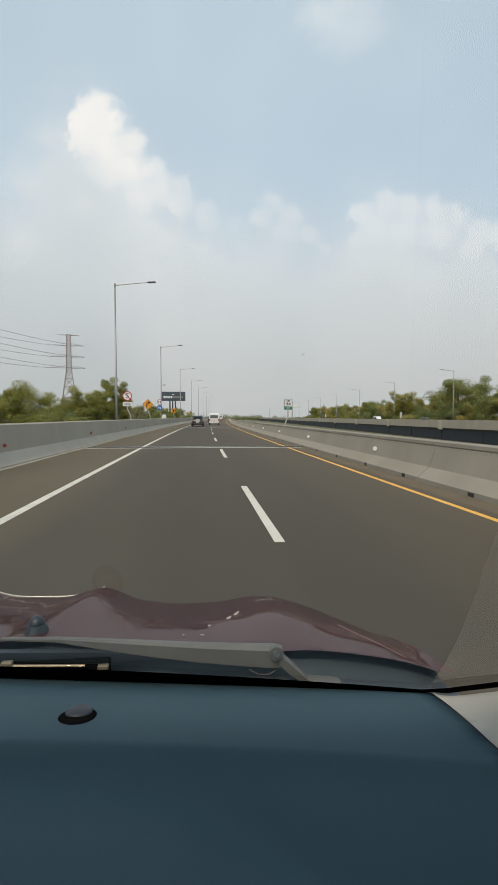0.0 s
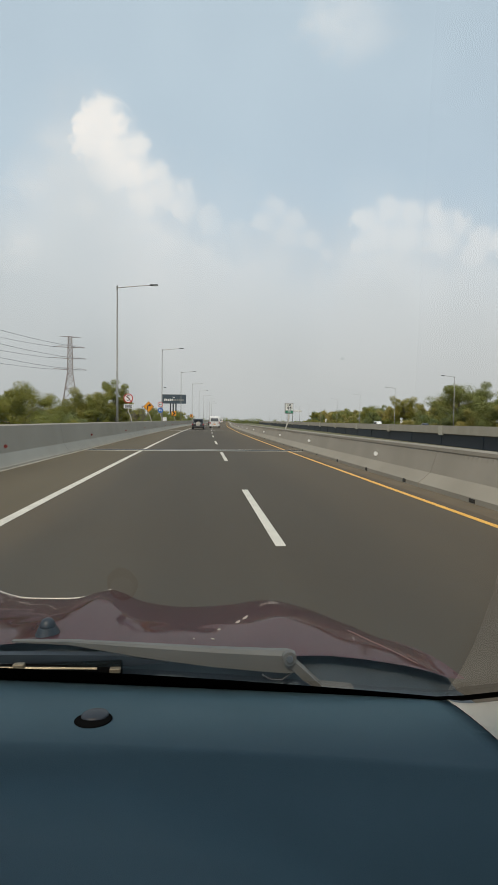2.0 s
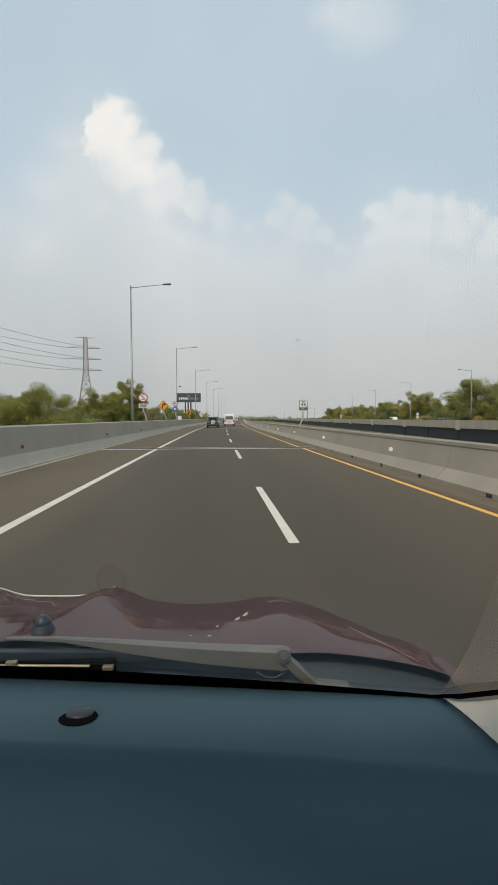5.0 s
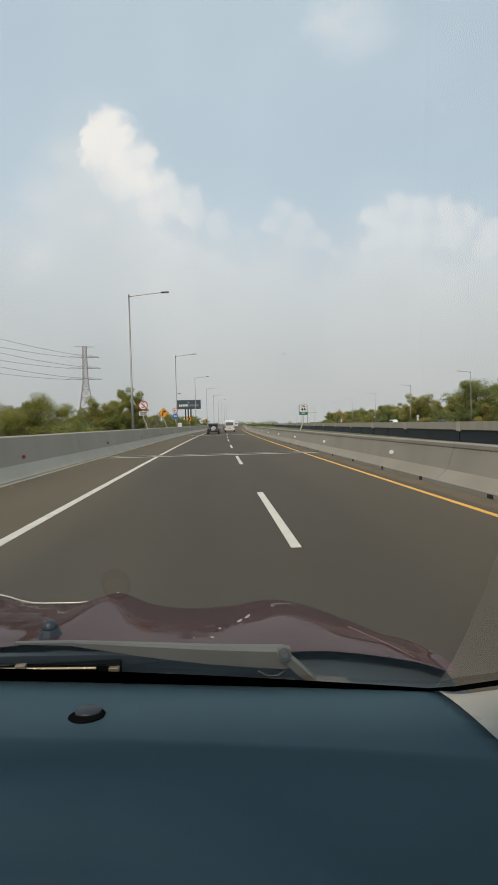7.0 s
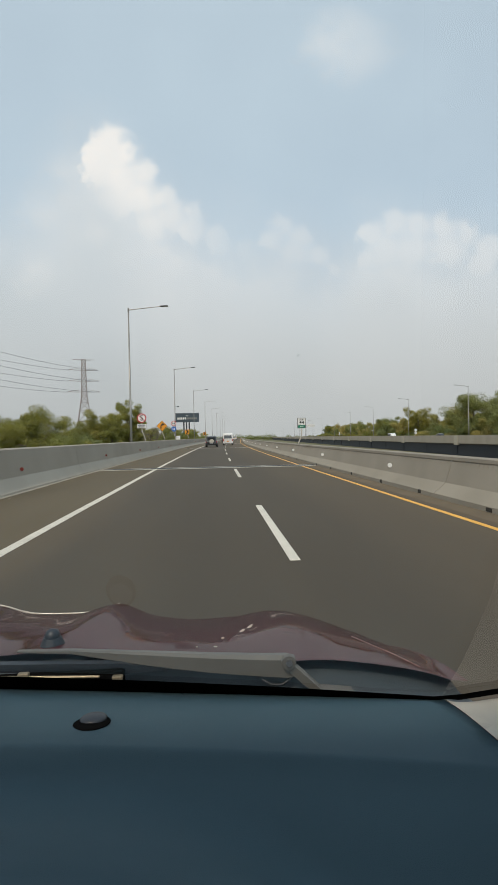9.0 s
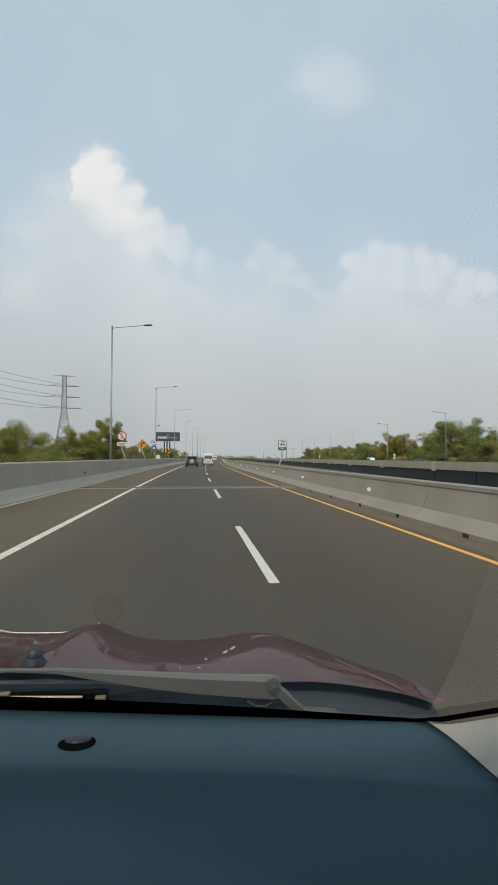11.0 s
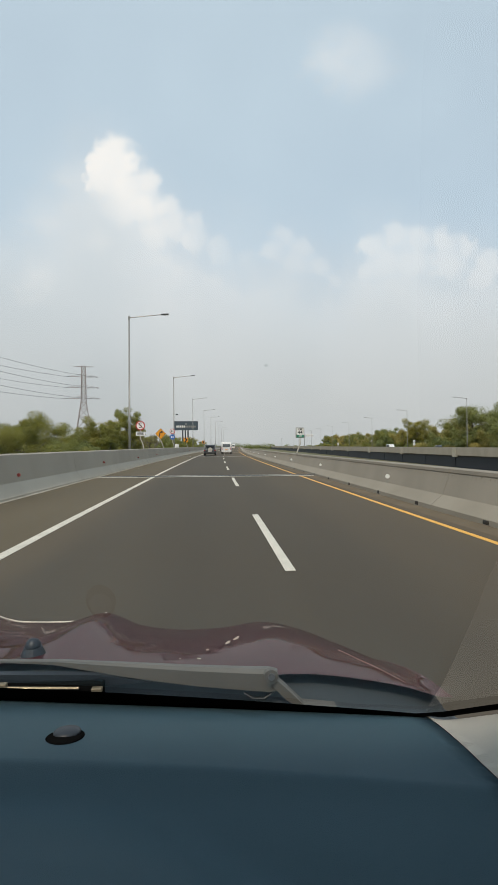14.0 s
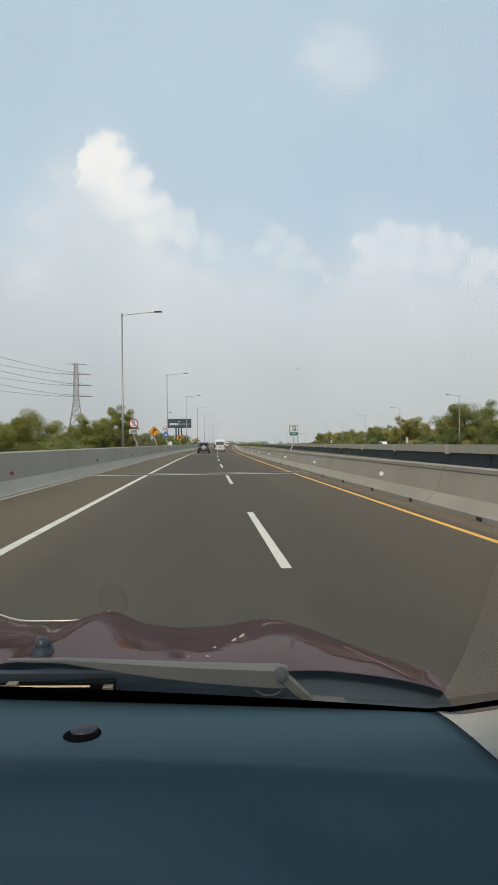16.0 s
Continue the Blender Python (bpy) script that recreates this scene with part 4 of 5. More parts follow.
# ---- vehicles ahead ----
def wheel(parent, x, y, r=0.33, w=0.2):
    t = part("wheel", disc(bmesh.new(), (x, y, r), r, "X", w, 28), M_TYRE, parent, "black rubber tyre")
    part("rim", disc(bmesh.new(), (x + (w / 2 + 0.004) * (1 if x > 0 else -1), y, r), r * 0.62, "X", 0.012, 20), M_RIM, t)


def hull(bm, sections):
    """Rounded cross-sections (y, half width, z0, z1, shoulder) joined from rear to front."""
    rows = []
    for y, w, z0, z1, r in sections:
        ring = []
        for cx, cz, a0 in ((w - r, z1 - r, 0), (-w + r, z1 - r, 90), (-w + r, z0 + r, 180), (w - r, z0 + r, 270)):
            for k in range(4):
                a = radians(a0 + 30 * k)
                ring.append((cx + r * math.cos(a), y, cz + r * math.sin(a)))
        rows.append(ring)
    vs = grid(bm, rows, True)
    bm.faces.new(vs[0])
    bm.faces.new(vs[-1][::-1])
    return bm


def black_car(m, label):
    o = thing("car", m, label, "car", "vehicles ahead")
    b = part("body", hull(bmesh.new(), [(-2.0, 0.72, 0.42, 0.95, 0.10), (-1.9, 0.80, 0.32, 1.02, 0.12), (-0.6, 0.83, 0.28, 1.02, 0.12), (1.0, 0.82, 0.28, 0.98, 0.12), (1.9, 0.76, 0.35, 0.88, 0.12), (2.05, 0.66, 0.45, 0.74, 0.1)]), M_CARK, o, smooth=True)
    part("cabin", hull(bmesh.new(), [(-1.86, 0.68, 0.9, 1.10, 0.08), (-1.66, 0.69, 0.9, 1.70, 0.12), (-0.9, 0.70, 0.9, 1.78, 0.14), (0.2, 0.68, 0.9, 1.72, 0.14), (0.9, 0.62, 0.9, 1.05, 0.06)]), M_CARK, o, smooth=True)
    part("rear_window", outline(bmesh.new(), [(-0.56, 1.16), (0.56, 1.16), (0.52, 1.58), (-0.52, 1.58)], -1.83, -1.70), M_CARGLASS, o)
    for s in (-1, 1):
        part("tail_lamp", boxed(s * 0.70 - 0.09, s * 0.70 + 0.09, -2.0, -1.86, 0.72, 0.94, 0.02), M_TAIL, o)
    part("number_plate", boxed(-0.24, 0.24, -2.03, -1.99, 0.60, 0.74), M_SIGNW, o)
    part("spare_wheel_cover", disc(bmesh.new(), (0.05, -2.06, 0.98), 0.31, "Y", 0.16, 28), M_PALE, o, "pale round spare-wheel cover")
    part("bumper", boxed(-0.78, 0.78, -2.08, -1.9, 0.36, 0.56, 0.04), M_CARK, o)
    for s in (-1, 1):
        for y in (-1.25, 1.25):
            wheel(o, s * 0.74, y)
    return o


def white_van(m, label):
    o = thing("van", m, label, "van", "vehicles ahead")
    part("body", hull(bmesh.new(), [(-2.65, 0.86, 0.42, 2.00, 0.14), (-2.55, 0.92, 0.32, 2.16, 0.18), (0.8, 0.94, 0.3, 2.2, 0.2), (1.6, 0.90, 0.3, 1.9, 0.2), (2.2, 0.86, 0.32, 1.15, 0.12), (2.45, 0.78, 0.40, 1.0, 0.1)]), M_CARW, o, smooth=True)
    part("rear_window", outline(bmesh.new(), [(-0.72, 1.22), (0.72, 1.22), (0.66, 1.78), (-0.66, 1.78)], -2.67, -2.55), M_VANGLASS, o)
    part("bumper", boxed(-0.88, 0.88, -2.74, -2.5, 0.36, 0.60, 0.04), M_CARW, o)
    for s in (-1, 1):
        part("tail_lamp", boxed(s * 0.80 - 0.07, s * 0.80 + 0.07, -2.68, -2.5, 0.75, 1.15, 0.02), M_TAIL, o)
        part("side_window", boxed(s * 0.93 - 0.012, s * 0.93 + 0.012, -2.2, 1.0, 1.25, 1.8), M_CARGLASS, o)
    part("number_plate", boxed(-0.24, 0.24, -2.70, -2.66, 0.66, 0.80), M_SIGNY, o)
    for s in (-1, 1):
        for y in (-1.6, 1.6):
            wheel(o, s * 0.82, y, 0.34)


black_car(road_pose(79, -1.15) @ Matrix.Diagonal((1.1, 1.0, 0.93, 1)), "black off-road car with a pale spare-wheel cover driving ahead")
white_van(road_pose(95, 1.35), "white high-roofed minibus driving ahead")
white_van(road_pose(262, 1.2), "small white van far ahead in the bend")
black_car(road_pose(150, -0.4), "small dark car far ahead on the road")
for s in (155, 275):
    o = thing("road_sign", road_pose(s, 57.6, -0.52), "two round white signs on a pale bent pole", "road sign", "paired round signs")
    part("pole", tube(bmesh.new(), [(0, 0, 0), (0, 0, 1.3), (0.35, 0, 1.8), (0.35, 0, 3.2)], 0.05, 8), M_POLE, o, "pale bent pole", True)
    for z in (2.15, 3.0):
        plate = part("sign_plate", disc(bmesh.new(), (0.35, -0.07, z), 0.40, "Y", 0.03, 28), M_SIGNW, o)
        part("text_bar", boxed(0.17, 0.53, -0.094, -0.086, z - 0.07, z + 0.07), M_STEEL, plate)
white_van(road_pose(196, 63.0, -0.52, 180), "white minibus on the opposite carriageway behind its parapet")
black_car(road_pose(148, 63.0, -0.52, 180), "car on the opposite carriageway behind its parapet")

# ---- the car that carries the camera ----
CX = -0.37   # middle of the car
car = thing("car", pose(CX, 0, 0), "maroon car with slate-blue dashboard and beige trim", "car")


def cpart(name, bm, material, parent=None, label="", smooth=False):
    """A part of the car, made in the road's own coordinates."""
    bmesh.ops.translate(bm, verts=bm.verts, vec=(-CX, 0, 0))
    return part(name, bm, material, parent or car, label, smooth)


def smooth_table(table, x):
    """Like lerp_table, but with an even slope from point to point."""
    n = len(table)
    if x <= table[0][0]:
        return table[0][1]
    if x >= table[-1][0]:
        return table[-1][1]
    i = next(k for k in range(n - 1) if x <= table[k + 1][0])

    def slope(k):
        p, q = table[max(0, k - 1)], table[min(n - 1, k + 1)]
        return (q[1] - p[1]) / (q[0] - p[0])
    (a, u), (b, v) = table[i], table[i + 1]
    h = b - a
    f = (x - a) / h
    return u * (2 * f ** 3 - 3 * f * f + 1) + slope(i) * h * (f ** 3 - 2 * f * f + f) + v * (3 * f * f - 2 * f ** 3) + slope(i + 1) * h * (f ** 3 - f * f)


# dashboard: rises from the windscreen to a soft crest, then falls towards the seats
def sweepback(x):
    """How far the foot of the windscreen lies behind its foremost point."""
    c = (x - CX) / 0.78
    return 0.15 * (math.sqrt(c * c + 0.04) - 0.2) + 0.55 * max(0.0, abs(x - CX) - 0.5) ** 2 + 0.9 * max(0.0, abs(x - CX) - 0.6) ** 2


def foot(x):
    """The foot of the windscreen, where the dashboard begins."""
    y = 0.862 - sweepback(x)
    return y, 1.444 - 0.51 * y - 0.0838 * (CX + abs(x - CX))


def crest(x):
    """The soft crest of the dashboard, nearer to the seats."""
    a = CX + abs(x - CX)
    y = 0.605 - 0.35 * sweepback(x)
    q = a / y
    return y, 1.444 - y * (0.626 + 0.11 * q + 0.04 * q * q)


def flare(y):
    """How far the dashboard's ends widen towards the seats."""
    d = max(0.0, 0.72 - y)
    return 0.15 * min(d, 0.5) + 1.1 * min(0.36, max(0.0, d - 0.12)) ** 2


FALL = [(0.0, 0.0), (0.006, 0.0008), (0.013, 0.0055), (0.030, 0.0165), (0.070, 0.034), (0.110, 0.054), (0.150, 0.076), (0.190, 0.106), (0.225, 0.15), (0.25, 0.22), (0.26, 0.32), (0.23, 0.48)]


def dash_column(x, dense=False):
    """Points across the dashboard from under the glass to the knees."""
    (yb, zb), (yc, zc) = foot(x), crest(x)
    pts = [(yb + 0.002, zb - 0.012)]
    for k in range(0, 11):
        f = k / 10
        pts.append((yb + (yc - yb) * f, zb + (zc - zb) * f + 0.010 * f * (1 - f) * 2))
    if not dense:
        return pts + [(yc - a, zc - b) for a, b in FALL[1:]]
    # a low, soft-edged rise on the passenger's side
    edge = 0.030 + 1.15 * max(0.0, x + 0.15) ** 2
    for a in [0.004 * k for k in range(1, 67)]:
        q = max(0.0, a - edge)
        drop = smooth_table(FALL[:9], min(a, 0.188)) + 0.8 * max(0.0, a - 0.188)
        pts.append((yc - a, zc - drop + 0.90 * q * q / (q + 0.050)))
    y, z = pts[-1]
    return pts + [(y - 0.012, z - 0.02), (y - 0.02, z - 0.08), (y - 0.01, z - 0.2), (y + 0.02, z - 0.34)]


d = bmesh.new()
rows = []
for i in range(61):
    w = i / 30 - 1
    col = dash_column(CX + 0.708 * w, True)
    row = []
    for y, z in col:
        row.append((CX + w * (0.708 + flare(y) * abs(w)), y, z))
    rows.append(row)
grid(d, rows)
bmesh.ops.solidify(d, geom=d.faces, thickness=0.012)
dash = cpart("dashboard", d, M_DASH, None, "slate-blue grained plastic dashboard", True)
# dome sensor in its black recess
sx = -0.155
(fy, fz), (cy_, cz_) = foot(sx), crest(sx)
sy, sz = fy + (cy_ - fy) * 0.74, fz + (cz_ - fz) * 0.74 + 0.0035
c = bmesh.new()
bmesh.ops.create_uvsphere(c, u_segments=32, v_segments=12, radius=1.0, matrix=Matrix.Translation((sx, sy, sz)) @ Matrix.Rotation(radians(-12), 4, "X") @ Matrix.Diagonal((0.0240, 0.0275, 0.0052, 1)))
cpart("sensor_recess", c, M_BLACK, dash, "black oval recess", True)
c = bmesh.new()
bmesh.ops.create_uvsphere(c, u_segments=32, v_segments=16, radius=1.0, matrix=Matrix.Translation((sx + 0.002, sy + 0.003, sz + 0.0042)) @ Matrix.Rotation(radians(-8), 4, "X") @ Matrix.Diagonal((0.0172, 0.0172, 0.0062, 1)))
cpart("light_sensor", c, M_SENSOR, dash, "domed grey light sensor", True)

# windscreen: a raked pane between the cowl and the roof
def pane_point(x, f):
    """f 0 at the foot, 1 at the roof; past the dashboard's end the foot turns upward."""
    yb, zb = foot(x)
    f = f + (1 - f) * 0.80 * max(0.0, abs(x - CX) - 0.708)
    yt = 0.185 - 0.4 * sweepback(x)
    return Vector((x, yb + (yt - yb) * f, zb + (1.690 - zb) * f))


def right_edge(f):
    return 0.50 + 0.06 * f


def left_edge(f):
    return 2 * CX - right_edge(f)


w = bmesh.new()
grid(w, [[pane_point(left_edge(f) + (right_edge(f) - left_edge(f)) * i / 24, f) for i in range(25)] for f in (k / 10 for k in range(11))])
pane = cpart("windscreen", w, M_GLASS, None, "clear laminated windscreen glass", True)
if pane.data.polygons[0].normal.y > 0:   # the pane faces the cabin
    pane.data.flip_normals()
pane.visible_shadow = False
# black band and seals round the pane
f_ = bmesh.new()
nrm = Vector((0, -0.70, -0.714)) * 0.004
frit = []
for i in range(61):
    x = left_edge(0) + (right_edge(0) - left_edge(0)) * i / 60
    e = min(1.0, abs(x - CX) / 0.708)
    frit.append([pane_point(x, 0.066 - 0.052 * e * e) + nrm, pane_point(x, 0.004) + nrm * 1.5, pane_point(x, 0.0) + (Vector((0, -0.015, 0.006)) if e < 1 else Vector((0, -0.006, -0.005)))])
grid(f_, frit)
bmesh.ops.solidify(f_, geom=f_.faces, thickness=0.003)
cpart("frit_band", f_, M_BLACK, pane, "black band along the foot of the glass")
s_ = bmesh.new()
tube(s_, [pane_point(right_edge(f), f) + Vector((0.0, -0.004, -0.004)) for f in (0, 0.1, 0.2, 0.35, 0.5, 0.7, 0.85, 1.0)], 0.005, 8)
cpart("seal", s_, M_BLACK, pane, "black rubber seal")
s_ = bmesh.new()
tube(s_, [pane_point(left_edge(f), f) + Vector((0.0, -0.004, -0.004)) for f in (0, 0.1, 0.2, 0.35, 0.5, 0.7, 0.85, 1.0)], 0.005, 8)
cpart("seal", s_, M_BLACK, pane, "black rubber seal")


s_ = bmesh.new()
bmesh.ops.create_circle(s_, cap_ends=True, segments=16, radius=0.0014, matrix=Matrix.Translation(pane_point(0.07, 0.71) + nrm * 0.3) @ Matrix.Rotation(radians(-44), 4, "X"))
cpart("dirt_spot", s_, M_SPOT, pane, "faint grey speck of dirt on the glass")


def pillar(edge, side, name):
    """Beige trim behind the pane's side edge, from the corner trim up to the roof."""
    b = bmesh.new()
    rows = []
    for f in (0, 0.1, 0.2, 0.35, 0.5, 0.7, 0.85, 1.0):
        p = pane_point(edge(f), f) + Vector((side * 0.008, -0.006, 0))
        rows.append([p, p + Vector((side * 0.02, -0.05, -0.02)), p + Vector((side * 0.06, -0.06, -0.02)), p + Vector((side * 0.07, 0.01, 0.0))])
    grid(b, rows, True)
    return cpart(name, b, M_BEIGE, None, "beige pillar trim", True)


pillar(right_edge, 1, "pillar_trim")
pillar(left_edge, -1, "pillar_trim")
# lower corner trims beside the dashboard's ends, following the foot of the pane
for side in (1, -1):
    def X(x):
        return x if side > 0 else 2 * CX - x
    b = bmesh.new()
    a, o = [], []
    for i, (y, z) in enumerate(dash_column(CX + 0.708)[1:-2]):
        a.append((CX + 0.707 + flare(y), y, z + 0.002))
        q = pane_point(CX + 0.710 + 0.16 * min(1.0, i / 10), 0)
        o.append((q.x, q.y - 0.010 - 0.011 * max(0, i - 6) ** 1.35, q.z - 0.008 - 0.0065 * max(0, i - 6) ** 1.35))
    mids = [[tuple(p + (q - p) * f for p, q in zip(u, v)) for u, v in zip(a, o)] for f in (0.125, 0.25, 0.375, 0.5, 0.625, 0.75, 0.875)]
    grid(b, [[(X(x), y, z) for x, y, z in r] for r in (a, *mids, o)])
    bmesh.ops.solidify(b, geom=b.faces, thickness=0.006)
    cpart("corner_trim", b, M_BEIGE, None, "pale beige corner trim beside the dashboard", True)

# bonnet: crowned, with a raised middle and two ridges, rolling off to the wings and the nose
CROWN = [(0.74, 1.072), (0.84, 1.062), (0.95, 1.047), (1.08, 1.0248), (1.20, 1.0), (1.40, 0.950), (1.55, 0.905), (1.70, 0.838), (1.85, 0.74), (2.0, 0.60)]
BX = -0.455   # middle of the bonnet's pressing
PRESS = [(0.0, 0.014), (0.09, 0.018), (0.175, 0.042), (0.21, 0.034), (0.27, 0.008), (0.39, -0.008), (0.52, -0.003), (0.62, 0.013), (0.68, 0.010), (0.76, -0.012), (0.82, -0.036), (0.87, -0.075)]


def bonnet_z(x, y):
    a = abs(x - BX)
    r = min(1.0, max(0.0, (y - 0.90) / 0.55))
    rise = 0.35 + 0.65 * r * r * (3 - 2 * r)
    p = smooth_table(PRESS, a)
    ripple = 0.0012 * noise.noise((x * 7.0, y * 7.0, 3.1)) + 0.0008 * noise.noise((x * 19.0, y * 15.0, 7.7))
    return smooth_table(CROWN, y) + p * rise - 0.03 * (x - CX) + ripple


def bonnet_rear(x):
    """The bonnet's rear edge, nearer to the glass on the driver's side."""
    return 0.935 - 0.25 * sweepback(x) - 0.045 * min(1.0, max(0.0, x / 0.12))


b = bmesh.new()
rows = []
for k in range(71):
    row = []
    for i in range(161):
        x = -1.182 + 1.622 * i / 160
        y0 = bonnet_rear(x)
        y = y0 + (2.0 - 0.10 * (i / 80 - 1) ** 4 - y0) * k / 70
        row.append((x, y, bonnet_z(x, y)))
    rows.append(row)
grid(b, rows)
bmesh.ops.solidify(b, geom=b.faces, thickness=0.004)
bonnet = cpart("bonnet", b, M_PAINT, None, "glossy dark maroon bonnet", True)
# the highlight on the front crest, added as a thin pale tube
b = bmesh.new()
tube(b, [(x, 1.555 - 0.10 * (x - BX) ** 2, bonnet_z(x, 1.555 - 0.10 * (x - BX) ** 2) + 0.0012) for x in [BX - 0.70 + 0.875 * k / 30 for k in range(31)]], 0.0020, 6)
cpart("edge_strip", b, M_PALE, bonnet, "highlight along the bonnet's front edge, drawn as a thin strip", True)
# bright line on the wing's fold, a highlight added as a tube
b = bmesh.new()
tube(b, [(x, y, bonnet_z(x, y) + 0.0006) for x, y in [(0.306 + 0.066 * f * (0.75 + 0.25 * f), 1.085 - 0.21 * f) for f in (k / 16 for k in range(17))]], 0.0008, 6)
cpart("wing_crease", b, M_CREASE, bonnet, "highlight along the wing's crease, drawn as a thin line", True)
# glints on the paint, put in as small white specks
for x, y, lx, ly in ((0.088, 1.19, 0.011, 0.036), (0.068, 1.145, 0.011, 0.024), (0.023, 1.08, 0.009, 0.008), (0.007, 1.00, 0.012, 0.005), (-0.03, 1.005, 0.006, 0.004)):
    b = bmesh.new()
    bmesh.ops.create_uvsphere(b, u_segments=10, v_segments=6, radius=1.0, matrix=Matrix.Translation((x, y, bonnet_z(x, y) + 0.0008)) @ Matrix.Rotation(radians(-25), 4, "Z") @ Matrix.Diagonal((lx * 0.38, ly * 0.55, 0.0010, 1)))
    cpart("speck", b, M_TOE, bonnet, "small glint drawn as a white speck", True)
# cowl below the pane, reaching under the bonnet's rear edge
b = bmesh.new()
rows = []
for f, drop in ((0.0, 0.0), (0.2, 0.012), (0.45, 0.022), (0.7, 0.026), (0.92, 0.020), (1.08, 0.019), (1.5, 0.012), (2.0, 0.001)):
    row = []
    for i in range(61):
        x = CX + 0.800 * (i / 30 - 1)
        (ya, za), yb = foot(x), bonnet_rear(x) + 0.005
        ya, za = ya + 0.008, za - 0.012
        yy = ya + (yb - ya) * f if f <= 1 else yb + 0.06 * (f - 1)
        row.append((x, yy, za + (bonnet_z(x, max(yy, yb)) - 0.005 - za) * min(1.0, f) - drop))
    rows.append(row)
grid(b, rows)
bmesh.ops.solidify(b, geom=b.faces, thickness=0.008)
cowl = cpart("cowl", b, M_COWL, None, "dark plastic cowl below the windscreen", True)

# wiper: tapering arm, hinge with its bolt, and blade with a metal strip
b = bmesh.new()


def arm_ring(x, y, z, h, t):
    return [(x, y - t, z - h), (x, y + t, z - h), (x, y + t, z + h * 0.9), (x, y - t * 0.3, z + h), (x, y - t, z + h * 0.7)]


vs = grid(b, [arm_ring(x, y, z, h, t) for x, y, z, h, t in ((-0.345, 0.925, 1.0665, 0.0015, 0.004), (-0.245, 0.915, 1.0655, 0.003, 0.006), (-0.115, 0.895, 1.0560, 0.0105, 0.008), (0.0, 0.872, 1.0520, 0.0145, 0.010), (0.09, 0.855, 1.0510, 0.0165, 0.011), (0.128, 0.850, 1.0505, 0.0172, 0.012), (0.142, 0.848, 1.0500, 0.0150, 0.010))], True)
b.faces.new(vs[0])
b.faces.new(vs[-1][::-1])
arm = cpart("wiper_arm", b, M_WIPER, None, "grey metal wiper arm")
cpart("bolt", disc(bmesh.new(), (0.129, 0.832, 1.0625), 0.0055, "Y", 0.012, 16), M_RIM, arm, "round steel bolt")
cpart("bolt", disc(bmesh.new(), (0.129, 0.835, 1.0615), 0.0115, "Y", 0.010, 20), M_WIPER, arm)
b = bmesh.new()
vs = grid(b, [arm_ring(x, y, z, h, t) for x, y, z, h, t in ((0.130, 0.846, 1.054, 0.010, 0.008), (0.152, 0.835, 1.037, 0.011, 0.009), (0.180, 0.820, 1.019, 0.006, 0.010), (0.232, 0.812, 1.016, 0.0045, 0.012))], True)
b.faces.new(vs[0])
b.faces.new(vs[-1][::-1])
cpart("hinge", b, M_WIPER, arm, "grey hinge bracket")
b = bmesh.new()
tube(b, [(0.085, 0.845, 1.030), (0.10, 0.842, 1.022), (0.118, 0.842, 1.021), (0.135, 0.845, 1.030)], 0.0018, 6)
cpart("spring", b, M_DARKSTEEL, arm)
b = bmesh.new()
box(b, -0.80, -0.150, 0.872, 0.884, 1.020, 1.046, 0.003)
blade = cpart("wiper_blade", b, M_BLACK, None, "black rubber wiper blade")
b = bmesh.new()
tube(b, [(-0.80, 0.868, 1.055), (-0.45, 0.868, 1.0510), (-0.19, 0.866, 1.0400)], 0.0022, 6)
cpart("metal_strip", b, M_BRASS, blade, "thin brass-coloured strip")
for x, z in ((-0.315, 1.049), (-0.160, 1.036)):
    cpart("clip", boxed(x - 0.009, x + 0.009, 0.862, 0.872, z - 0.0038, z + 0.0038, 0.0015), M_BRASS, blade)
b = bmesh.new()
outline(b, [(-0.50, 1.060), (-0.36, 1.060), (-0.16, 1.052), (-0.07, 1.036), (-0.16, 1.032), (-0.36, 1.046), (-0.50, 1.048)], 0.886, 0.900)
cpart("blade_cover", b, M_SENSOR, blade)

# washer jet on the bonnet's rear edge
jx, jy = -0.300, 0.975
jz = bonnet_z(jx, jy)
b = bmesh.new()
bmesh.ops.create_cone(b, cap_ends=True, segments=20, radius1=0.022, radius2=0.016, depth=0.014, matrix=Matrix.Translation((jx, jy, jz + 0.008)))
jet = cpart("washer_jet", b, M_SENSOR, None, "dark washer jet on the bonnet")
b = bmesh.new()
bmesh.ops.create_uvsphere(b, u_segments=20, v_segments=10, radius=0.0145, matrix=Matrix.Translation((jx, jy, jz + 0.016)))
cpart("jet_dome", b, M_SENSOR, jet, "", True)

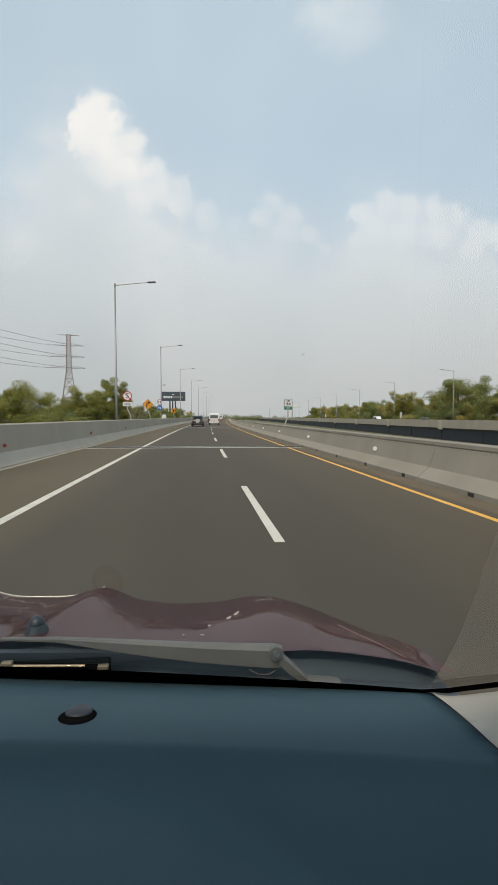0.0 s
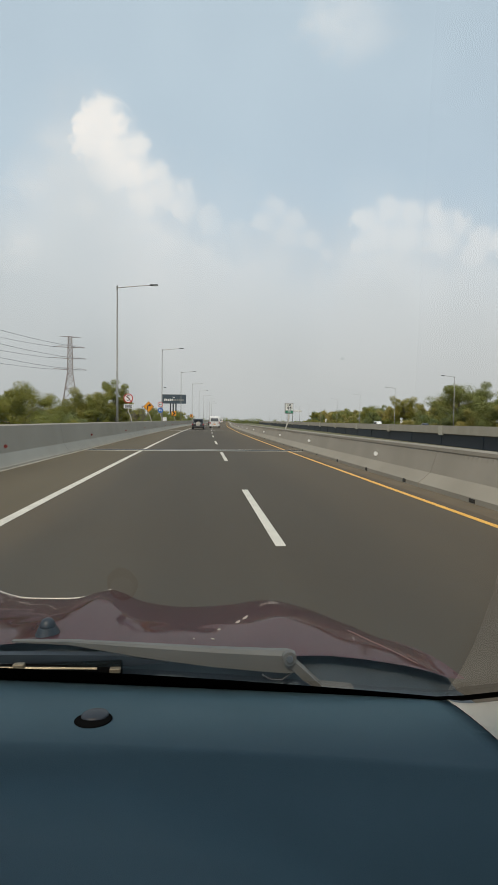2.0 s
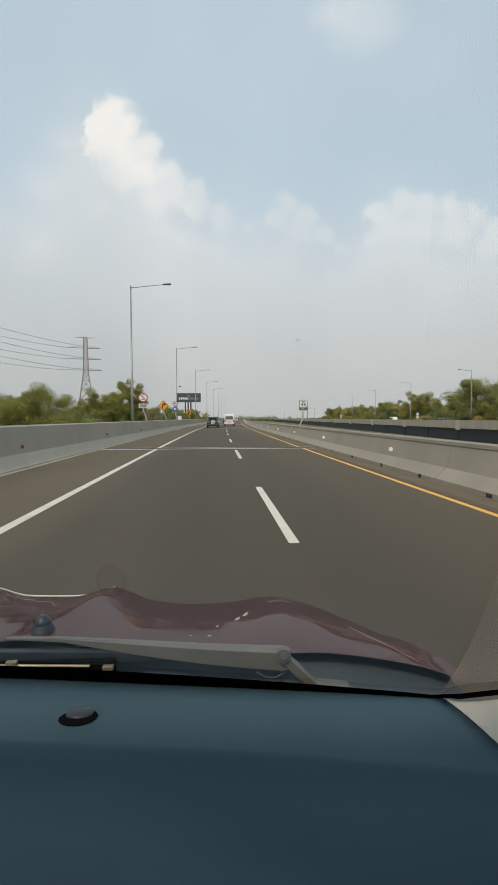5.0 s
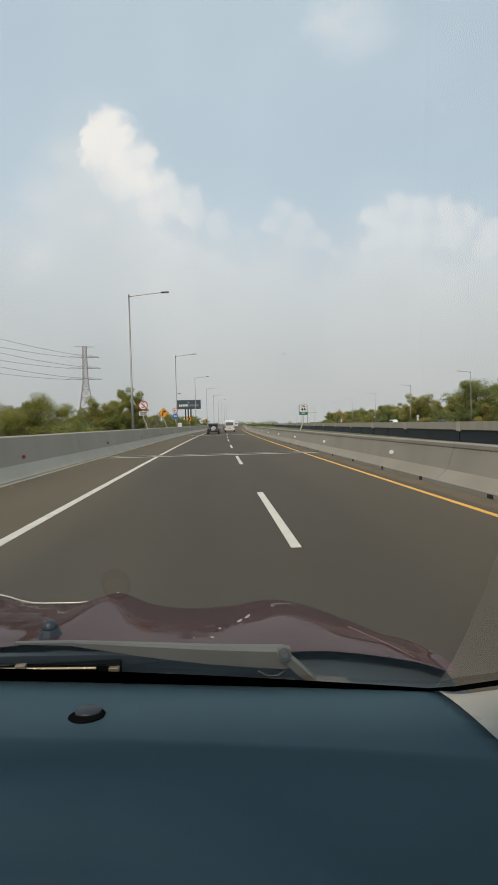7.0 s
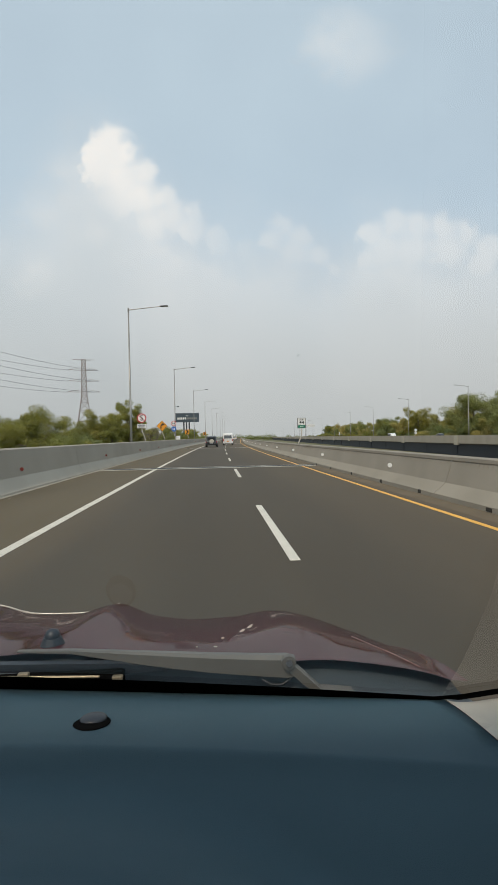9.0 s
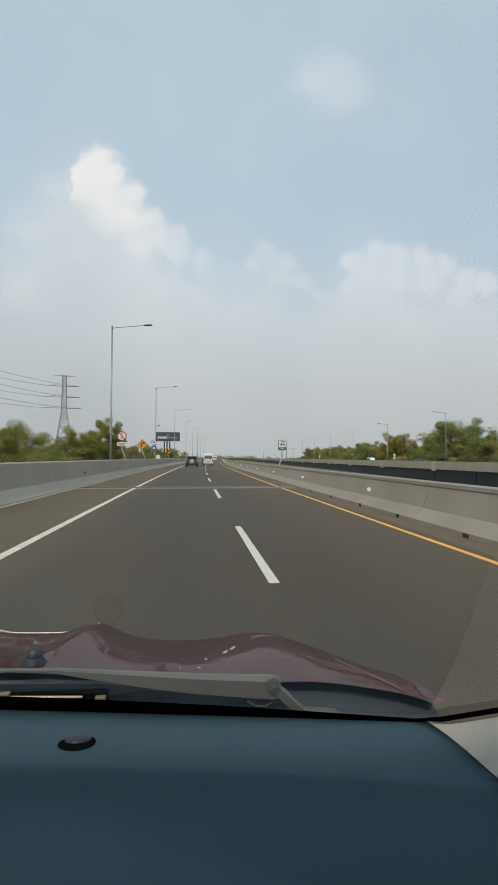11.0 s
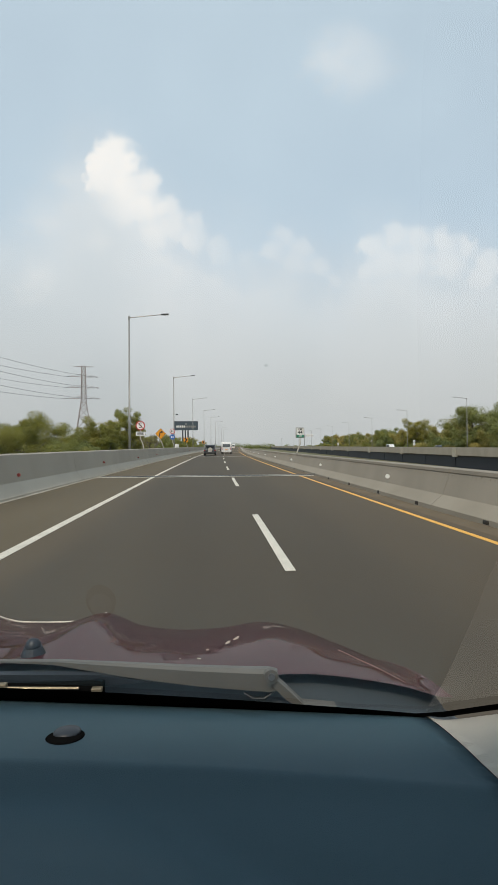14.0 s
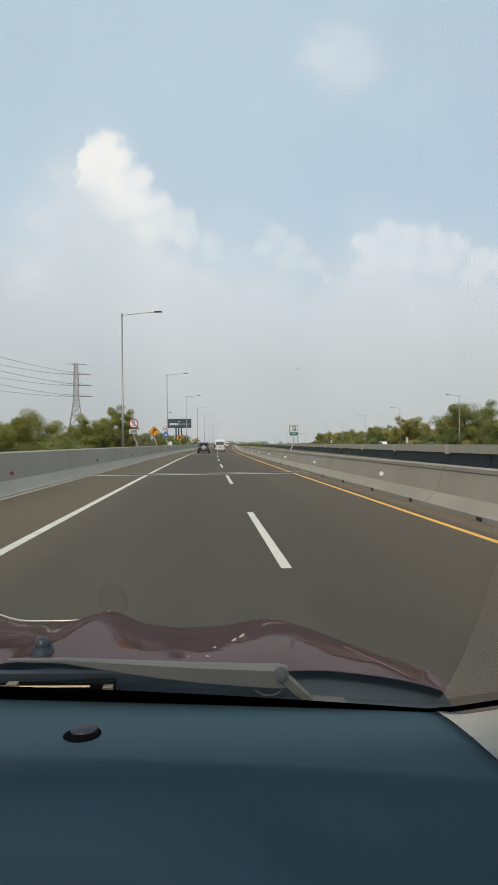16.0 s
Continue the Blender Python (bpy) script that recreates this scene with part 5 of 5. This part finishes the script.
# outer body and the plain shell that closes the cabin
for side in (1, -1):
    def X(x):
        return x if side > 0 else 2 * CX - x
    x0, x1 = sorted((X(0.470), X(0.520)))
    cpart("door_panel", boxed(x0, x1, -1.3, 0.62, 0.30, 1.08, 0.012), M_PAINT, None, "maroon side door")
    cpart("rear_wing", boxed(x0, x1, -2.2, -1.304, 0.30, 1.08, 0.012), M_PAINT)
    b = bmesh.new()
    grid(b, [[(X(0.470), 0.624, 1.02), (X(0.490), 0.624, 0.98), (X(0.520), 0.624, 0.70), (X(0.490), 0.624, 0.30)], [(X(0.425), 0.90, 0.955), (X(0.44), 0.90, 0.93), (X(0.455), 0.90, 0.70), (X(0.43), 0.90, 0.30)],
              [(X(0.42), 1.25, 0.875), (X(0.44), 1.25, 0.85), (X(0.455), 1.25, 0.68), (X(0.43), 1.25, 0.66)], [(X(0.42), 1.6, 0.78), (X(0.435), 1.6, 0.76), (X(0.435), 1.6, 0.66), (X(0.43), 1.6, 0.64)],
              [(X(0.40), 1.9, 0.60), (X(0.41), 1.9, 0.58), (X(0.40), 1.9, 0.50), (X(0.39), 1.9, 0.36)]])
    bmesh.ops.solidify(b, geom=b.faces, thickness=0.02)
    cpart("front_wing", b, M_PAINT, None, "maroon front wing", True)
    for y0, y1 in ((-0.62, -0.50), (-2.2, -2.06)):
        b0, b1 = sorted((X(0.47), X(0.51)))
        cpart("pillar", boxed(b0, b1, y0, y1, 1.084, 1.69, 0.01), M_BEIGE, None, "beige trimmed door pillar")
    for y in (-1.55, 1.25):
        t = cpart("wheel", disc(bmesh.new(), (X(0.36), y, 0.32), 0.32, "X", 0.19, 28), M_TYRE, None, "black rubber tyre")
        cpart("rim", disc(bmesh.new(), (X(0.46), y, 0.32), 0.20, "X", 0.012, 20), M_RIM, t)
cpart("roof", boxed(CX - 0.93, CX + 0.93, -2.2, 0.16, 1.715, 1.75, 0.015), M_PAINT, None, "maroon roof")
cpart("headliner", boxed(CX - 0.92, CX + 0.92, -2.19, 0.15, 1.695, 1.712), M_BEIGE, None, "beige cloth headliner")
cpart("floor_pan", boxed(CX - 0.84, CX + 0.84, -2.2, 0.62, 0.26, 0.30), M_DARKSTEEL, None, "dark carpeted floor")
cpart("tailgate", boxed(CX - 0.88, CX + 0.88, -2.25, -2.204, 0.30, 1.08, 0.015), M_PAINT, None, "maroon tailgate")
cpart("bulkhead", boxed(CX - 0.77, CX + 0.77, 0.64, 0.70, 0.30, 1.0), M_DARKSTEEL, None, "dark bulkhead")
cpart("nose", boxed(CX - 0.74, CX + 0.74, 1.92, 2.06, 0.30, 0.64, 0.05), M_PAINT, None, "maroon front bumper")
